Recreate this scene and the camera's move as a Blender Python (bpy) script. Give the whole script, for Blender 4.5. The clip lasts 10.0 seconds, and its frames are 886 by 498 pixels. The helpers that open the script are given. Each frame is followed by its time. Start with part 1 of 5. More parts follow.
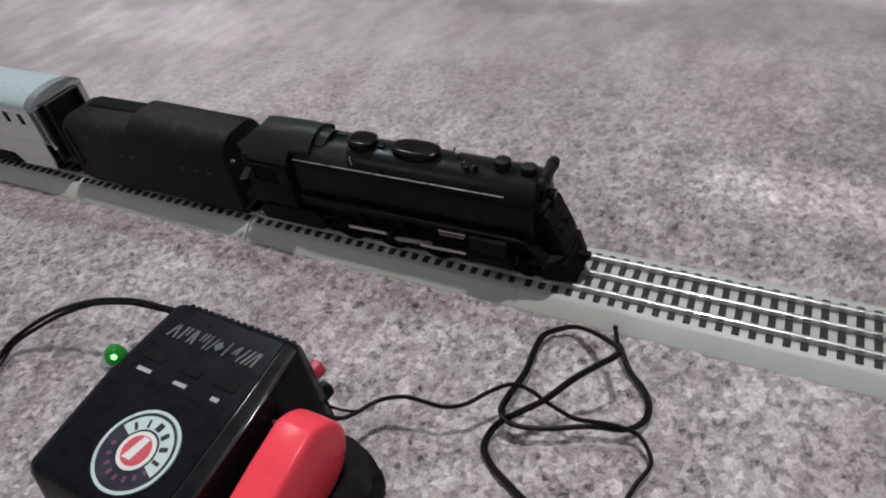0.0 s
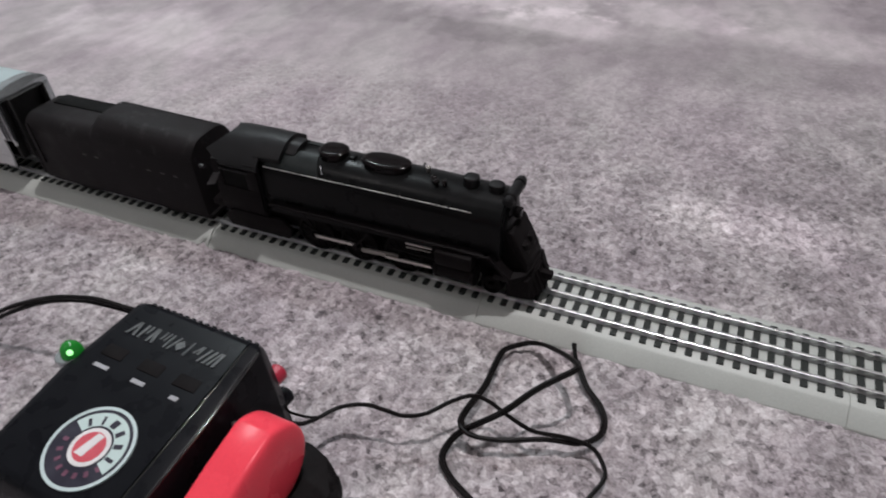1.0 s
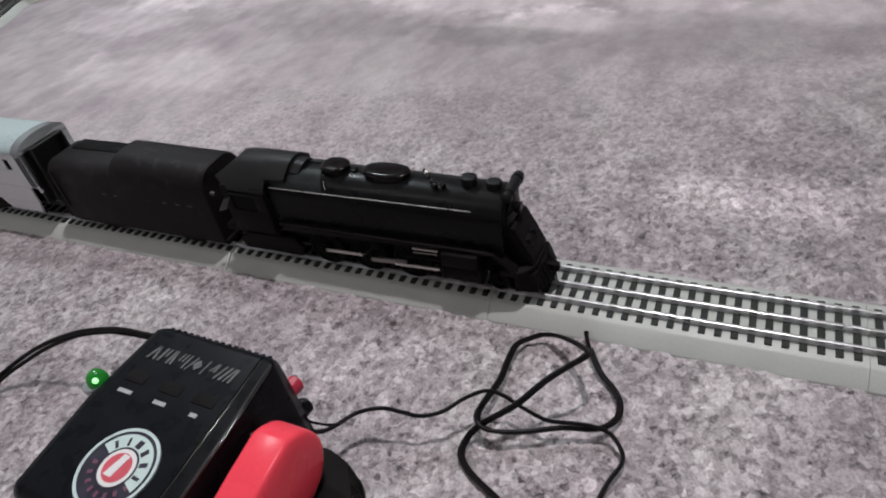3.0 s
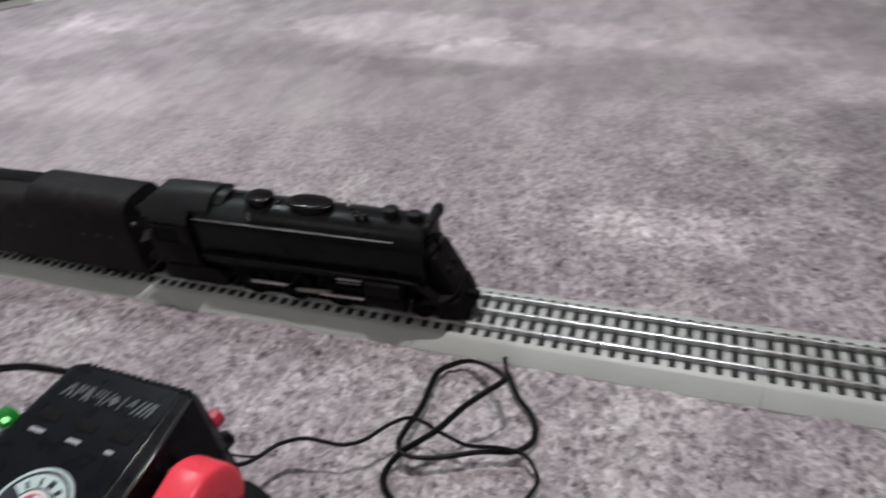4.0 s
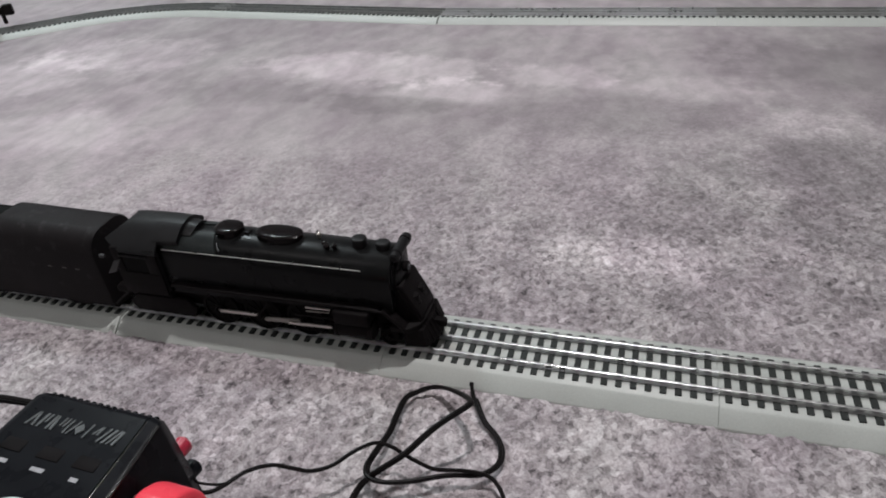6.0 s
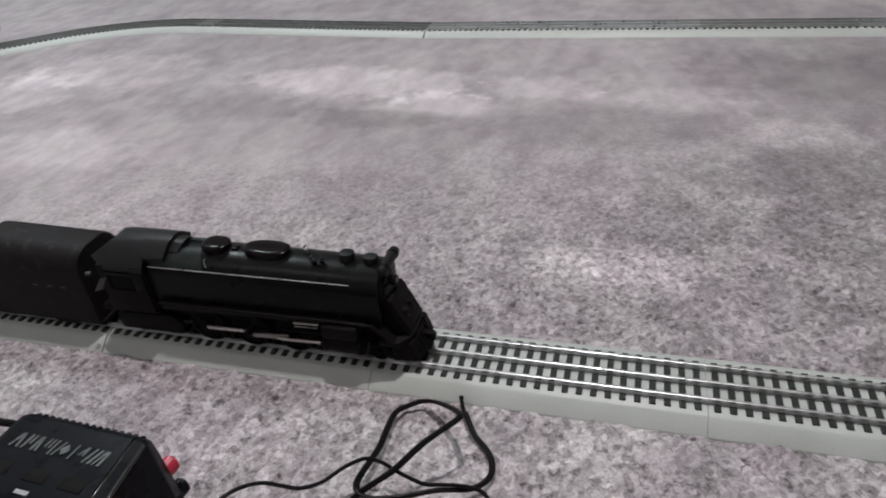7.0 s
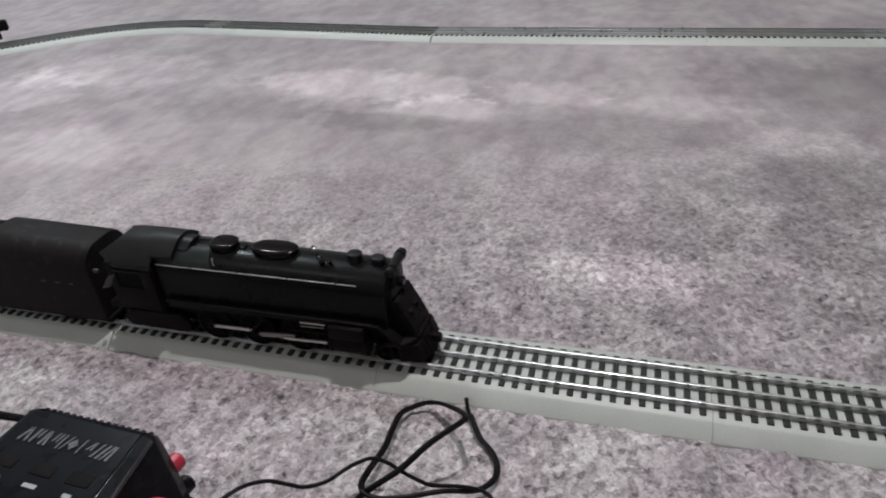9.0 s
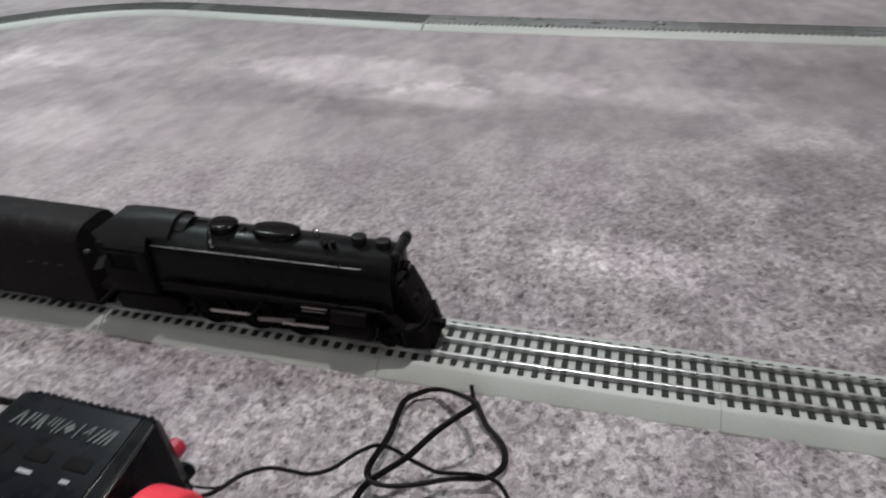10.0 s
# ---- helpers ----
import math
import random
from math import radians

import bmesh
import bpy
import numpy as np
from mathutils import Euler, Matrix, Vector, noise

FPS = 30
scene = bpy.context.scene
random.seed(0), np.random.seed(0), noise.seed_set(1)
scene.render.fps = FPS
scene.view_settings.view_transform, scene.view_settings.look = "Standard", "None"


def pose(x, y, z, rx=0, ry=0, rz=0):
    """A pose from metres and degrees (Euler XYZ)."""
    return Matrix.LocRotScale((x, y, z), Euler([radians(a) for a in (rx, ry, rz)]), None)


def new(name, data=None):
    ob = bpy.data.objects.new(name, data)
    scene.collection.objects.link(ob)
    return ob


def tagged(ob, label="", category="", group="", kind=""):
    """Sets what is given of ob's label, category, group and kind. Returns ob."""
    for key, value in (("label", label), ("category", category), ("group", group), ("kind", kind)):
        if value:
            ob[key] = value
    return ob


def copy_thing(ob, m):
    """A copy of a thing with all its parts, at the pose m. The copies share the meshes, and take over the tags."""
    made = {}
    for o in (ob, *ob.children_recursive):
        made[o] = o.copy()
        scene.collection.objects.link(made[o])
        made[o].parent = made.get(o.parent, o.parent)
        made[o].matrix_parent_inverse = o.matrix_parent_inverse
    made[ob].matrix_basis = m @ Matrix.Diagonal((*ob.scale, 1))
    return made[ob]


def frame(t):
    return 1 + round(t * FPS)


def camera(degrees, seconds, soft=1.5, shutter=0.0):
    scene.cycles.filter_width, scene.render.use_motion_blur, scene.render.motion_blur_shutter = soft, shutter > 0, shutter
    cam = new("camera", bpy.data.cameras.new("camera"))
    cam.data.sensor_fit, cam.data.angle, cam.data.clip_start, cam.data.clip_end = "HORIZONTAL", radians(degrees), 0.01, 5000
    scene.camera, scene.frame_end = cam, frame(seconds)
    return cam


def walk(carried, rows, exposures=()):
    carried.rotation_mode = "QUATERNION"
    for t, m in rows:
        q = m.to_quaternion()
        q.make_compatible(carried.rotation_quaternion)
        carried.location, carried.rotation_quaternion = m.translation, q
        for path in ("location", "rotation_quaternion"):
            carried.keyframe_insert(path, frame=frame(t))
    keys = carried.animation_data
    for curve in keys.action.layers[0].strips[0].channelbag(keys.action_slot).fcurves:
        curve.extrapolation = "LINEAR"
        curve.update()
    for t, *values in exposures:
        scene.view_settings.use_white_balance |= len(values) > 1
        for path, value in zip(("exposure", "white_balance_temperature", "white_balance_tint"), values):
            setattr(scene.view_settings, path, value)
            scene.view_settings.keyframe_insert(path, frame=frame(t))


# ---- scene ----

# ---------------------------------------------------------------- camera
cam = camera(66.6, 10.0, soft=1.9, shutter=0.6)
PATH = [
    (0.0, pose(0.1382, -0.3582, 0.3803, 47.890, 6.783, 24.746)),
    (0.1, pose(0.1388, -0.3603, 0.3793, 48.467, 6.052, 24.822)),
    (0.2, pose(0.1394, -0.3624, 0.3783, 49.188, 5.241, 22.559)),
    (0.3, pose(0.1400, -0.3644, 0.3774, 49.859, 4.500, 20.855)),
    (0.4, pose(0.1406, -0.3665, 0.3764, 49.786, 3.982, 22.034)),
    (0.5, pose(0.1413, -0.3685, 0.3754, 49.164, 3.473, 22.540)),
    (0.6, pose(0.1405, -0.3693, 0.3758, 49.211, 3.326, 21.768)),
    (0.7, pose(0.1398, -0.3700, 0.3761, 48.811, 3.010, 22.219)),
    (0.8, pose(0.1390, -0.3708, 0.3765, 49.164, 2.742, 22.485)),
    (0.9, pose(0.1382, -0.3716, 0.3768, 50.017, 2.496, 22.724)),
    (1.0, pose(0.1375, -0.3723, 0.3772, 50.202, 2.442, 23.763)),
    (1.1, pose(0.1386, -0.3727, 0.3774, 50.618, 2.875, 23.245)),
    (1.2, pose(0.1397, -0.3733, 0.3775, 50.942, 3.079, 22.891)),
    (1.3, pose(0.1408, -0.3737, 0.3778, 50.652, 3.459, 23.547)),
    (1.4, pose(0.1419, -0.3742, 0.3779, 50.824, 3.744, 23.642)),
    (1.5, pose(0.1430, -0.3746, 0.3781, 51.112, 4.039, 23.070)),
    (1.6, pose(0.1435, -0.3750, 0.3788, 51.214, 4.205, 22.746)),
    (1.7, pose(0.1439, -0.3753, 0.3794, 51.594, 4.422, 22.188)),
    (1.8, pose(0.1444, -0.3757, 0.3800, 51.731, 4.576, 22.051)),
    (1.9, pose(0.1448, -0.3760, 0.3806, 51.372, 4.844, 22.758)),
    (2.0, pose(0.1453, -0.3763, 0.3813, 51.267, 5.219, 22.825)),
    (2.1, pose(0.1477, -0.3775, 0.3820, 51.771, 5.386, 22.176)),
    (2.2, pose(0.1503, -0.3788, 0.3828, 52.119, 5.751, 22.350)),
    (3.3, pose(0.1666, -0.3696, 0.3736, 50.121, 9.684, 22.961)),
    (3.4, pose(0.1676, -0.3688, 0.3753, 49.970, 9.949, 23.309)),
    (3.5, pose(0.1685, -0.3681, 0.3769, 50.355, 10.066, 23.144)),
    (3.6, pose(0.1704, -0.3695, 0.3791, 51.672, 9.131, 21.445)),
    (3.7, pose(0.1723, -0.3709, 0.3813, 52.391, 8.210, 19.468)),
    (3.8, pose(0.1742, -0.3724, 0.3835, 52.520, 7.471, 20.030)),
    (3.9, pose(0.1761, -0.3737, 0.3857, 52.264, 6.708, 20.256)),
    (4.0, pose(0.1780, -0.3752, 0.3878, 52.262, 5.690, 18.234)),
    (4.1, pose(0.1803, -0.3750, 0.3879, 52.371, 5.639, 17.489)),
    (4.2, pose(0.1824, -0.3748, 0.3881, 52.435, 5.710, 17.730)),
    (4.3, pose(0.1847, -0.3745, 0.3881, 52.995, 5.769, 16.592)),
    (4.4, pose(0.1868, -0.3743, 0.3882, 53.301, 5.789, 16.327)),
    (4.5, pose(0.1891, -0.3741, 0.3883, 53.387, 5.908, 16.795)),
    (4.6, pose(0.1888, -0.3748, 0.3879, 53.364, 5.689, 16.854)),
    (4.7, pose(0.1885, -0.3755, 0.3876, 53.411, 5.428, 16.788)),
    (4.8, pose(0.1882, -0.3761, 0.3873, 53.576, 5.281, 16.663)),
    (4.9, pose(0.1879, -0.3768, 0.3869, 53.906, 5.034, 16.525)),
    (5.0, pose(0.1877, -0.3774, 0.3865, 53.970, 4.921, 16.642)),
    (5.1, pose(0.1862, -0.3798, 0.3869, 54.126, 4.900, 16.808)),
    (5.2, pose(0.1847, -0.3823, 0.3873, 54.310, 4.889, 15.812)),
    (6.3, pose(0.1868, -0.3889, 0.3888, 55.628, 4.337, 16.549)),
    (6.4, pose(0.1841, -0.3888, 0.3889, 55.721, 4.227, 17.065)),
    (6.5, pose(0.1814, -0.3888, 0.3891, 55.719, 4.092, 16.791)),
    (6.6, pose(0.1828, -0.3886, 0.3892, 55.785, 4.169, 16.509)),
    (6.7, pose(0.1843, -0.3884, 0.3894, 55.995, 4.427, 16.199)),
    (6.8, pose(0.1856, -0.3883, 0.3895, 56.368, 4.608, 16.064)),
    (6.9, pose(0.1871, -0.3880, 0.3897, 56.254, 4.731, 15.537)),
    (7.0, pose(0.1885, -0.3879, 0.3897, 56.287, 4.763, 14.996)),
    (7.1, pose(0.1881, -0.3882, 0.3897, 56.260, 4.612, 14.789)),
    (7.2, pose(0.1876, -0.3886, 0.3896, 56.135, 4.505, 15.539)),
    (7.3, pose(0.1871, -0.3889, 0.3895, 56.351, 4.398, 15.537)),
    (7.4, pose(0.1867, -0.3893, 0.3894, 56.445, 4.208, 15.416)),
    (7.5, pose(0.1863, -0.3896, 0.3893, 56.456, 4.084, 15.631)),
    (7.6, pose(0.1871, -0.3897, 0.3895, 56.482, 4.162, 15.627)),
    (7.7, pose(0.1880, -0.3899, 0.3896, 56.340, 4.258, 15.407)),
    (7.8, pose(0.1889, -0.3902, 0.3898, 56.304, 4.345, 15.544)),
    (7.9, pose(0.1898, -0.3903, 0.3899, 56.554, 4.445, 15.117)),
    (8.0, pose(0.1906, -0.3905, 0.3901, 56.815, 4.462, 14.822)),
    (8.2, pose(0.1909, -0.3911, 0.3903, 56.989, 4.450, 14.945)),
    (8.4, pose(0.1912, -0.3917, 0.3905, 56.907, 4.517, 15.142)),
    (8.5, pose(0.1913, -0.3920, 0.3906, 56.930, 4.522, 14.746)),
    (8.7, pose(0.1886, -0.3921, 0.3902, 57.280, 4.432, 15.951)),
    (8.8, pose(0.1874, -0.3921, 0.3899, 57.334, 4.342, 16.050)),
    (8.9, pose(0.1861, -0.3922, 0.3897, 57.071, 4.207, 15.944)),
    (9.0, pose(0.1847, -0.3922, 0.3895, 56.749, 4.100, 15.562)),
    (9.1, pose(0.1857, -0.3912, 0.3893, 56.770, 3.947, 14.507)),
    (9.2, pose(0.1866, -0.3902, 0.3891, 56.769, 3.704, 12.544)),
    (9.3, pose(0.1876, -0.3891, 0.3889, 57.097, 3.586, 12.505)),
    (9.4, pose(0.1885, -0.3880, 0.3887, 56.894, 3.545, 13.534)),
    (9.5, pose(0.1895, -0.3870, 0.3884, 56.493, 3.409, 14.060)),
    (9.6, pose(0.1840, -0.3883, 0.3864, 55.671, 3.103, 13.998)),
    (9.8, pose(0.1727, -0.3910, 0.3824, 55.394, 2.858, 16.285)),
    (10.0, pose(0.1615, -0.3936, 0.3784, 56.222, 2.356, 14.421)),
]
# the picture turns a little pinker early on
TINTS = [(0.0, 0.0, 6500, 11), (0.5, 0.0, 6500, 14), (2.2, 0.0, 6500, 14), (3.3, 0.0, 6500, 14), (4.2, 0.0, 6500, 13), (5.0, 0.0, 6500, 12), (9.0, 0.0, 6500, 12), (10.0, 0.0, 6500, 10)]
walk(cam, PATH, TINTS)

# ---------------------------------------------------------------- light
LAMP = (0.13, 0.325, 2.30)
SIDE_LAMP = (-1.55, 1.15, 2.30)
# added fill lamp for the shaded side of train and roadbed
FILL_LAMP = (-1.20, -1.10, 2.30)
world = bpy.data.worlds.new("world")
scene.world = world
world.use_nodes = True
world.node_tree.nodes["Background"].inputs[0].default_value = (0.9, 0.95, 1.0, 1)
world.node_tree.nodes["Background"].inputs[1].default_value = 0.0


def disk_lamp(name, size, watts, color, m):
    data = bpy.data.lights.new(name, "AREA")
    data.shape = "DISK"
    data.size, data.energy, data.color = size, watts, color
    new(name, data).matrix_world = m


disk_lamp("ceiling_bulb", 0.070, 27.5, (1.0, 0.975, 0.978), pose(LAMP[0], LAMP[1], LAMP[2]))
disk_lamp("corner_bulb", 0.26, 29, (0.84, 0.975, 1.0), pose(*SIDE_LAMP))
# unseen fill light, added to lift the shade
disk_lamp("fill_bulb", 0.26, 5.2, (1.0, 0.955, 0.945), pose(*FILL_LAMP))


# ---------------------------------------------------------------- materials
def material(name, color, rough=0.5, metal=0.0, vary=0.12, scale=60.0, bump=0.0, bump_scale=400.0, coat=0.0, per_object=0.0, spec=0.5, scuff=0.0):
    """A surface with stains at one scale, grain at a finer one and a fine relief."""
    m = bpy.data.materials.new(name)
    m.use_nodes = True
    nt = m.node_tree
    n, l = nt.nodes, nt.links
    b = n["Principled BSDF"]
    b.inputs["Roughness"].default_value = rough
    b.inputs["Metallic"].default_value = metal
    b.inputs["Coat Weight"].default_value = coat
    b.inputs["Specular IOR Level"].default_value = spec
    geo = n.new("ShaderNodeNewGeometry")
    big = n.new("ShaderNodeTexNoise")
    big.inputs["Scale"].default_value = scale
    big.inputs["Detail"].default_value = 6
    l.new(geo.outputs["Position"], big.inputs["Vector"])
    fine = n.new("ShaderNodeTexNoise")
    fine.inputs["Scale"].default_value = bump_scale
    fine.inputs["Detail"].default_value = 4
    l.new(geo.outputs["Position"], fine.inputs["Vector"])
    add = n.new("ShaderNodeMath")
    add.operation = "ADD"
    l.new(big.outputs["Fac"], add.inputs[0])
    l.new(fine.outputs["Fac"], add.inputs[1])
    if per_object:
        info = n.new("ShaderNodeObjectInfo")
        mul = n.new("ShaderNodeMath")
        mul.operation = "MULTIPLY"
        mul.inputs[1].default_value = per_object
        l.new(info.outputs["Random"], mul.inputs[0])
        more = n.new("ShaderNodeMath")
        more.operation = "ADD"
        l.new(add.outputs[0], more.inputs[0])
        l.new(mul.outputs[0], more.inputs[1])
        add = more
    ramp = n.new("ShaderNodeMapRange")
    ramp.inputs[1].default_value = 0.6
    ramp.inputs[2].default_value = 1.4 + per_object
    ramp.inputs[3].default_value = 1.0 - vary
    ramp.inputs[4].default_value = 1.0 + vary
    l.new(add.outputs[0], ramp.inputs[0])
    mix = n.new("ShaderNodeMix")
    mix.data_type = "RGBA"
    mix.blend_type = "MULTIPLY"
    mix.inputs[0].default_value = 1.0
    mix.inputs[6].default_value = (*color, 1)
    l.new(ramp.outputs[0], mix.inputs[7])
    last = mix
    if scuff:
        rub = n.new("ShaderNodeTexNoise")
        rub.inputs["Scale"].default_value = 75
        rub.inputs["Detail"].default_value = 7
        rub.inputs["Roughness"].default_value = 0.65
        l.new(geo.outputs["Position"], rub.inputs["Vector"])
        amount = n.new("ShaderNodeMapRange")
        amount.inputs[1].default_value, amount.inputs[2].default_value = 0.56, 0.74
        l.new(rub.outputs["Fac"], amount.inputs[0])
        last = n.new("ShaderNodeMix")
        last.data_type = "RGBA"
        last.inputs[7].default_value = (scuff, scuff, scuff * 1.02, 1)
        l.new(amount.outputs[0], last.inputs[0])
        l.new(mix.outputs[2], last.inputs[6])
    l.new(last.outputs[2], b.inputs["Base Color"])
    rr = n.new("ShaderNodeMapRange")
    rr.inputs[1].default_value = 0.3
    rr.inputs[2].default_value = 0.7
    rr.inputs[3].default_value = max(0.02, rough - 0.08)
    rr.inputs[4].default_value = min(1.0, rough + 0.08)
    l.new(big.outputs["Fac"], rr.inputs[0])
    l.new(rr.outputs[0], b.inputs["Roughness"])
    if bump:
        bp = n.new("ShaderNodeBump")
        bp.inputs["Strength"].default_value = 0.6
        bp.inputs["Distance"].default_value = bump
        l.new(fine.outputs["Fac"], bp.inputs["Height"])
        l.new(bp.outputs[0], b.inputs["Normal"])
    return m


# pile blotches; the far-left and wide right ones also paint in uneven light
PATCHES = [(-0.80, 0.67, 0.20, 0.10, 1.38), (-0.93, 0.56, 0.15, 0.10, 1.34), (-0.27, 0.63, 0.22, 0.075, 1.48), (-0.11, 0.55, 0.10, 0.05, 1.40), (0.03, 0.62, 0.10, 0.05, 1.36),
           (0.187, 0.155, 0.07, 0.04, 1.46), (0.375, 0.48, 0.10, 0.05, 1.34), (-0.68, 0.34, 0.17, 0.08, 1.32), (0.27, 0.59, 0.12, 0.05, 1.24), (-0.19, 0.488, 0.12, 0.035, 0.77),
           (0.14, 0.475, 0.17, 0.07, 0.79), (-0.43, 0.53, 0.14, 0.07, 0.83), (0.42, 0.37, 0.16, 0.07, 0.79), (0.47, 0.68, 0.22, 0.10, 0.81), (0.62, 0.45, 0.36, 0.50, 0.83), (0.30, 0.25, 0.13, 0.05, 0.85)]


def carpet_material():
    """Mauve-grey cut pile: tufts of mixed yarn, worn lighter patches."""
    m = bpy.data.materials.new("carpet_pile")
    m.use_nodes = True
    n, l = m.node_tree.nodes, m.node_tree.links
    b = n["Principled BSDF"]
    b.inputs["Roughness"].default_value = 1.0
    b.inputs["Specular IOR Level"].default_value = 0.05
    b.inputs["Sheen Weight"].default_value = 0.25
    b.inputs["Sheen Roughness"].default_value = 0.6
    geo = n.new("ShaderNodeNewGeometry")
    flat = n.new("ShaderNodeVectorMath")
    flat.operation = "MULTIPLY"
    flat.inputs[1].default_value = (1, 1, 0.3)
    l.new(geo.outputs["Position"], flat.inputs[0])

    drawn = n.new("ShaderNodeVectorMath")
    drawn.operation = "MULTIPLY"
    drawn.inputs[1].default_value = (1, 0.62, 0.3)
    l.new(geo.outputs["Position"], drawn.inputs[0])

    def noise_tex(scale, detail, rough=0.5):
        t = n.new("ShaderNodeTexNoise")
        t.inputs["Scale"].default_value = scale
        t.inputs["Detail"].default_value = detail
        t.inputs["Roughness"].default_value = rough
        l.new(flat.outputs[0], t.inputs["Vector"])
        return t

    wob = noise_tex(140, 3)
    push = n.new("ShaderNodeVectorMath")
    push.operation = "MULTIPLY_ADD"
    l.new(wob.outputs["Color"], push.inputs[0])
    push.inputs[1].default_value = (0.0045, 0.0045, 0)
    l.new(flat.outputs[0], push.inputs[2])
    cell = n.new("ShaderNodeTexVoronoi")
    cell.inputs["Scale"].default_value = 235
    l.new(push.outputs[0], cell.inputs["Vector"])
    grey = n.new("ShaderNodeRGBToBW")
    l.new(cell.outputs["Color"], grey.inputs[0])
    strand = noise_tex(520, 3, 0.6)
    mixv = n.new("ShaderNodeMath")
    mixv.operation = "MULTIPLY_ADD"
    l.new(grey.outputs[0], mixv.inputs[0])
    mixv.inputs[1].default_value = 0.38
    half = n.new("ShaderNodeMath")
    half.operation = "MULTIPLY"
    l.new(strand.outputs["Fac"], half.inputs[0])
    half.inputs[1].default_value = 0.60
    l.new(half.outputs[0], mixv.inputs[2])
    # crevices between the tufts, their shade painted into the colour, deeper in some places than in others
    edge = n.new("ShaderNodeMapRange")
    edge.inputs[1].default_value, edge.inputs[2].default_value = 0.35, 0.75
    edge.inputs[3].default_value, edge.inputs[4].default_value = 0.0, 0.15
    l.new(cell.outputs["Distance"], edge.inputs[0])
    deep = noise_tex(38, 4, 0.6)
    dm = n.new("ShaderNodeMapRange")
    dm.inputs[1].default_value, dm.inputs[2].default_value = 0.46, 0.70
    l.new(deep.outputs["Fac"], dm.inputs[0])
    crev_shade = n.new("ShaderNodeMath")
    crev_shade.operation = "MULTIPLY"
    l.new(edge.outputs[0], crev_shade.inputs[0])
    l.new(dm.outputs[0], crev_shade.inputs[1])
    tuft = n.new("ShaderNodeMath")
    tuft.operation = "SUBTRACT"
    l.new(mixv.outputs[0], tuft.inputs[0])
    l.new(crev_shade.outputs[0], tuft.inputs[1])
    # the pile stands up near the loop's front straight and lies flatter further into the room
    ypos = n.new("ShaderNodeSeparateXYZ")
    l.new(geo.outputs["Position"], ypos.inputs[0])
    lie = n.new("ShaderNodeMapRange")
    lie.interpolation_type = "SMOOTHSTEP"
    lie.inputs[1].default_value, lie.inputs[2].default_value = 0.02, 0.55
    lie.inputs[3].default_value, lie.inputs[4].default_value = 0.96, 0.08
    away = n.new("ShaderNodeMath")
    away.operation = "MULTIPLY_ADD"
    l.new(ypos.outputs[0], away.inputs[0])
    away.inputs[1].default_value = -0.32
    l.new(ypos.outputs[1], away.inputs[2])
    l.new(away.outputs[0], lie.inputs[0])
    centre = n.new("ShaderNodeMath")
    centre.operation = "SUBTRACT"
    l.new(tuft.outputs[0], centre.inputs[0])
    centre.inputs[1].default_value = 0.45
    pile = n.new("ShaderNodeMath")
    pile.operation = "MULTIPLY_ADD"
    l.new(centre.outputs[0], pile.inputs[0])
    l.new(lie.outputs[0], pile.inputs[1])
    pile.inputs[2].default_value = 0.45
    # short nicks where tufts part, the shade in them painted dark
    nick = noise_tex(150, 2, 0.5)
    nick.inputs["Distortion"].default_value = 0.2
    nick_shade = n.new("ShaderNodeMapRange")
    nick_shade.inputs[1].default_value, nick_shade.inputs[2].default_value = 0.58, 0.63
    nick_shade.inputs[3].default_value, nick_shade.inputs[4].default_value = 0.0, 0.20
    l.new(nick.outputs["Fac"], nick_shade.inputs[0])
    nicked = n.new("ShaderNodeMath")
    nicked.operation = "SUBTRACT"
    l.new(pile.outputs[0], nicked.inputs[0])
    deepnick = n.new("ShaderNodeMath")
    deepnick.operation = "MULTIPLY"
    l.new(nick_shade.outputs[0], deepnick.inputs[0])
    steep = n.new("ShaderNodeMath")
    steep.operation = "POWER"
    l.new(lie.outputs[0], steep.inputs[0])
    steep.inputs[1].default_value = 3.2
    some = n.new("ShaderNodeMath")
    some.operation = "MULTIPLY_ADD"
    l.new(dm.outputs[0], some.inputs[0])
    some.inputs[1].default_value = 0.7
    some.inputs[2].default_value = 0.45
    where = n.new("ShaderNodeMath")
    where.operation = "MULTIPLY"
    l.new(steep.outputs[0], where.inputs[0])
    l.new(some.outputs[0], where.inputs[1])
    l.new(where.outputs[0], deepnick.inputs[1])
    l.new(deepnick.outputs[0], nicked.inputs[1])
    yarn = noise_tex(8, 4, 0.6)
    yarn.inputs["Distortion"].default_value = 0.2
    clump = noise_tex(30, 2, 0.5)
    clump.inputs["Distortion"].default_value = 0.25
    patch = noise_tex(8.0, 4, 0.60)
    wide = noise_tex(1.7, 2)
    for t in (patch, clump, yarn):
        l.new(drawn.outputs[0], t.inputs["Vector"])
    ramp = n.new("ShaderNodeValToRGB")
    e = ramp.color_ramp.elements
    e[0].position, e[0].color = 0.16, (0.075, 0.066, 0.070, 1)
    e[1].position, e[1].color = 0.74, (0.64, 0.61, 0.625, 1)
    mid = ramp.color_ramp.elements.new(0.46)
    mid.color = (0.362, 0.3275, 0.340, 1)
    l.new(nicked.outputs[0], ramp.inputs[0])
    hue = n.new("ShaderNodeValToRGB")
    e = hue.color_ramp.elements
    e[0].position, e[0].color = 0.38, (1.0, 0.955, 0.984, 1)
    e[1].position, e[1].color = 0.62, (1.012, 1.018, 1.0, 1)
    l.new(yarn.outputs["Fac"], hue.inputs[0])
    one = n.new("ShaderNodeMix")
    one.data_type, one.blend_type = "RGBA", "MULTIPLY"
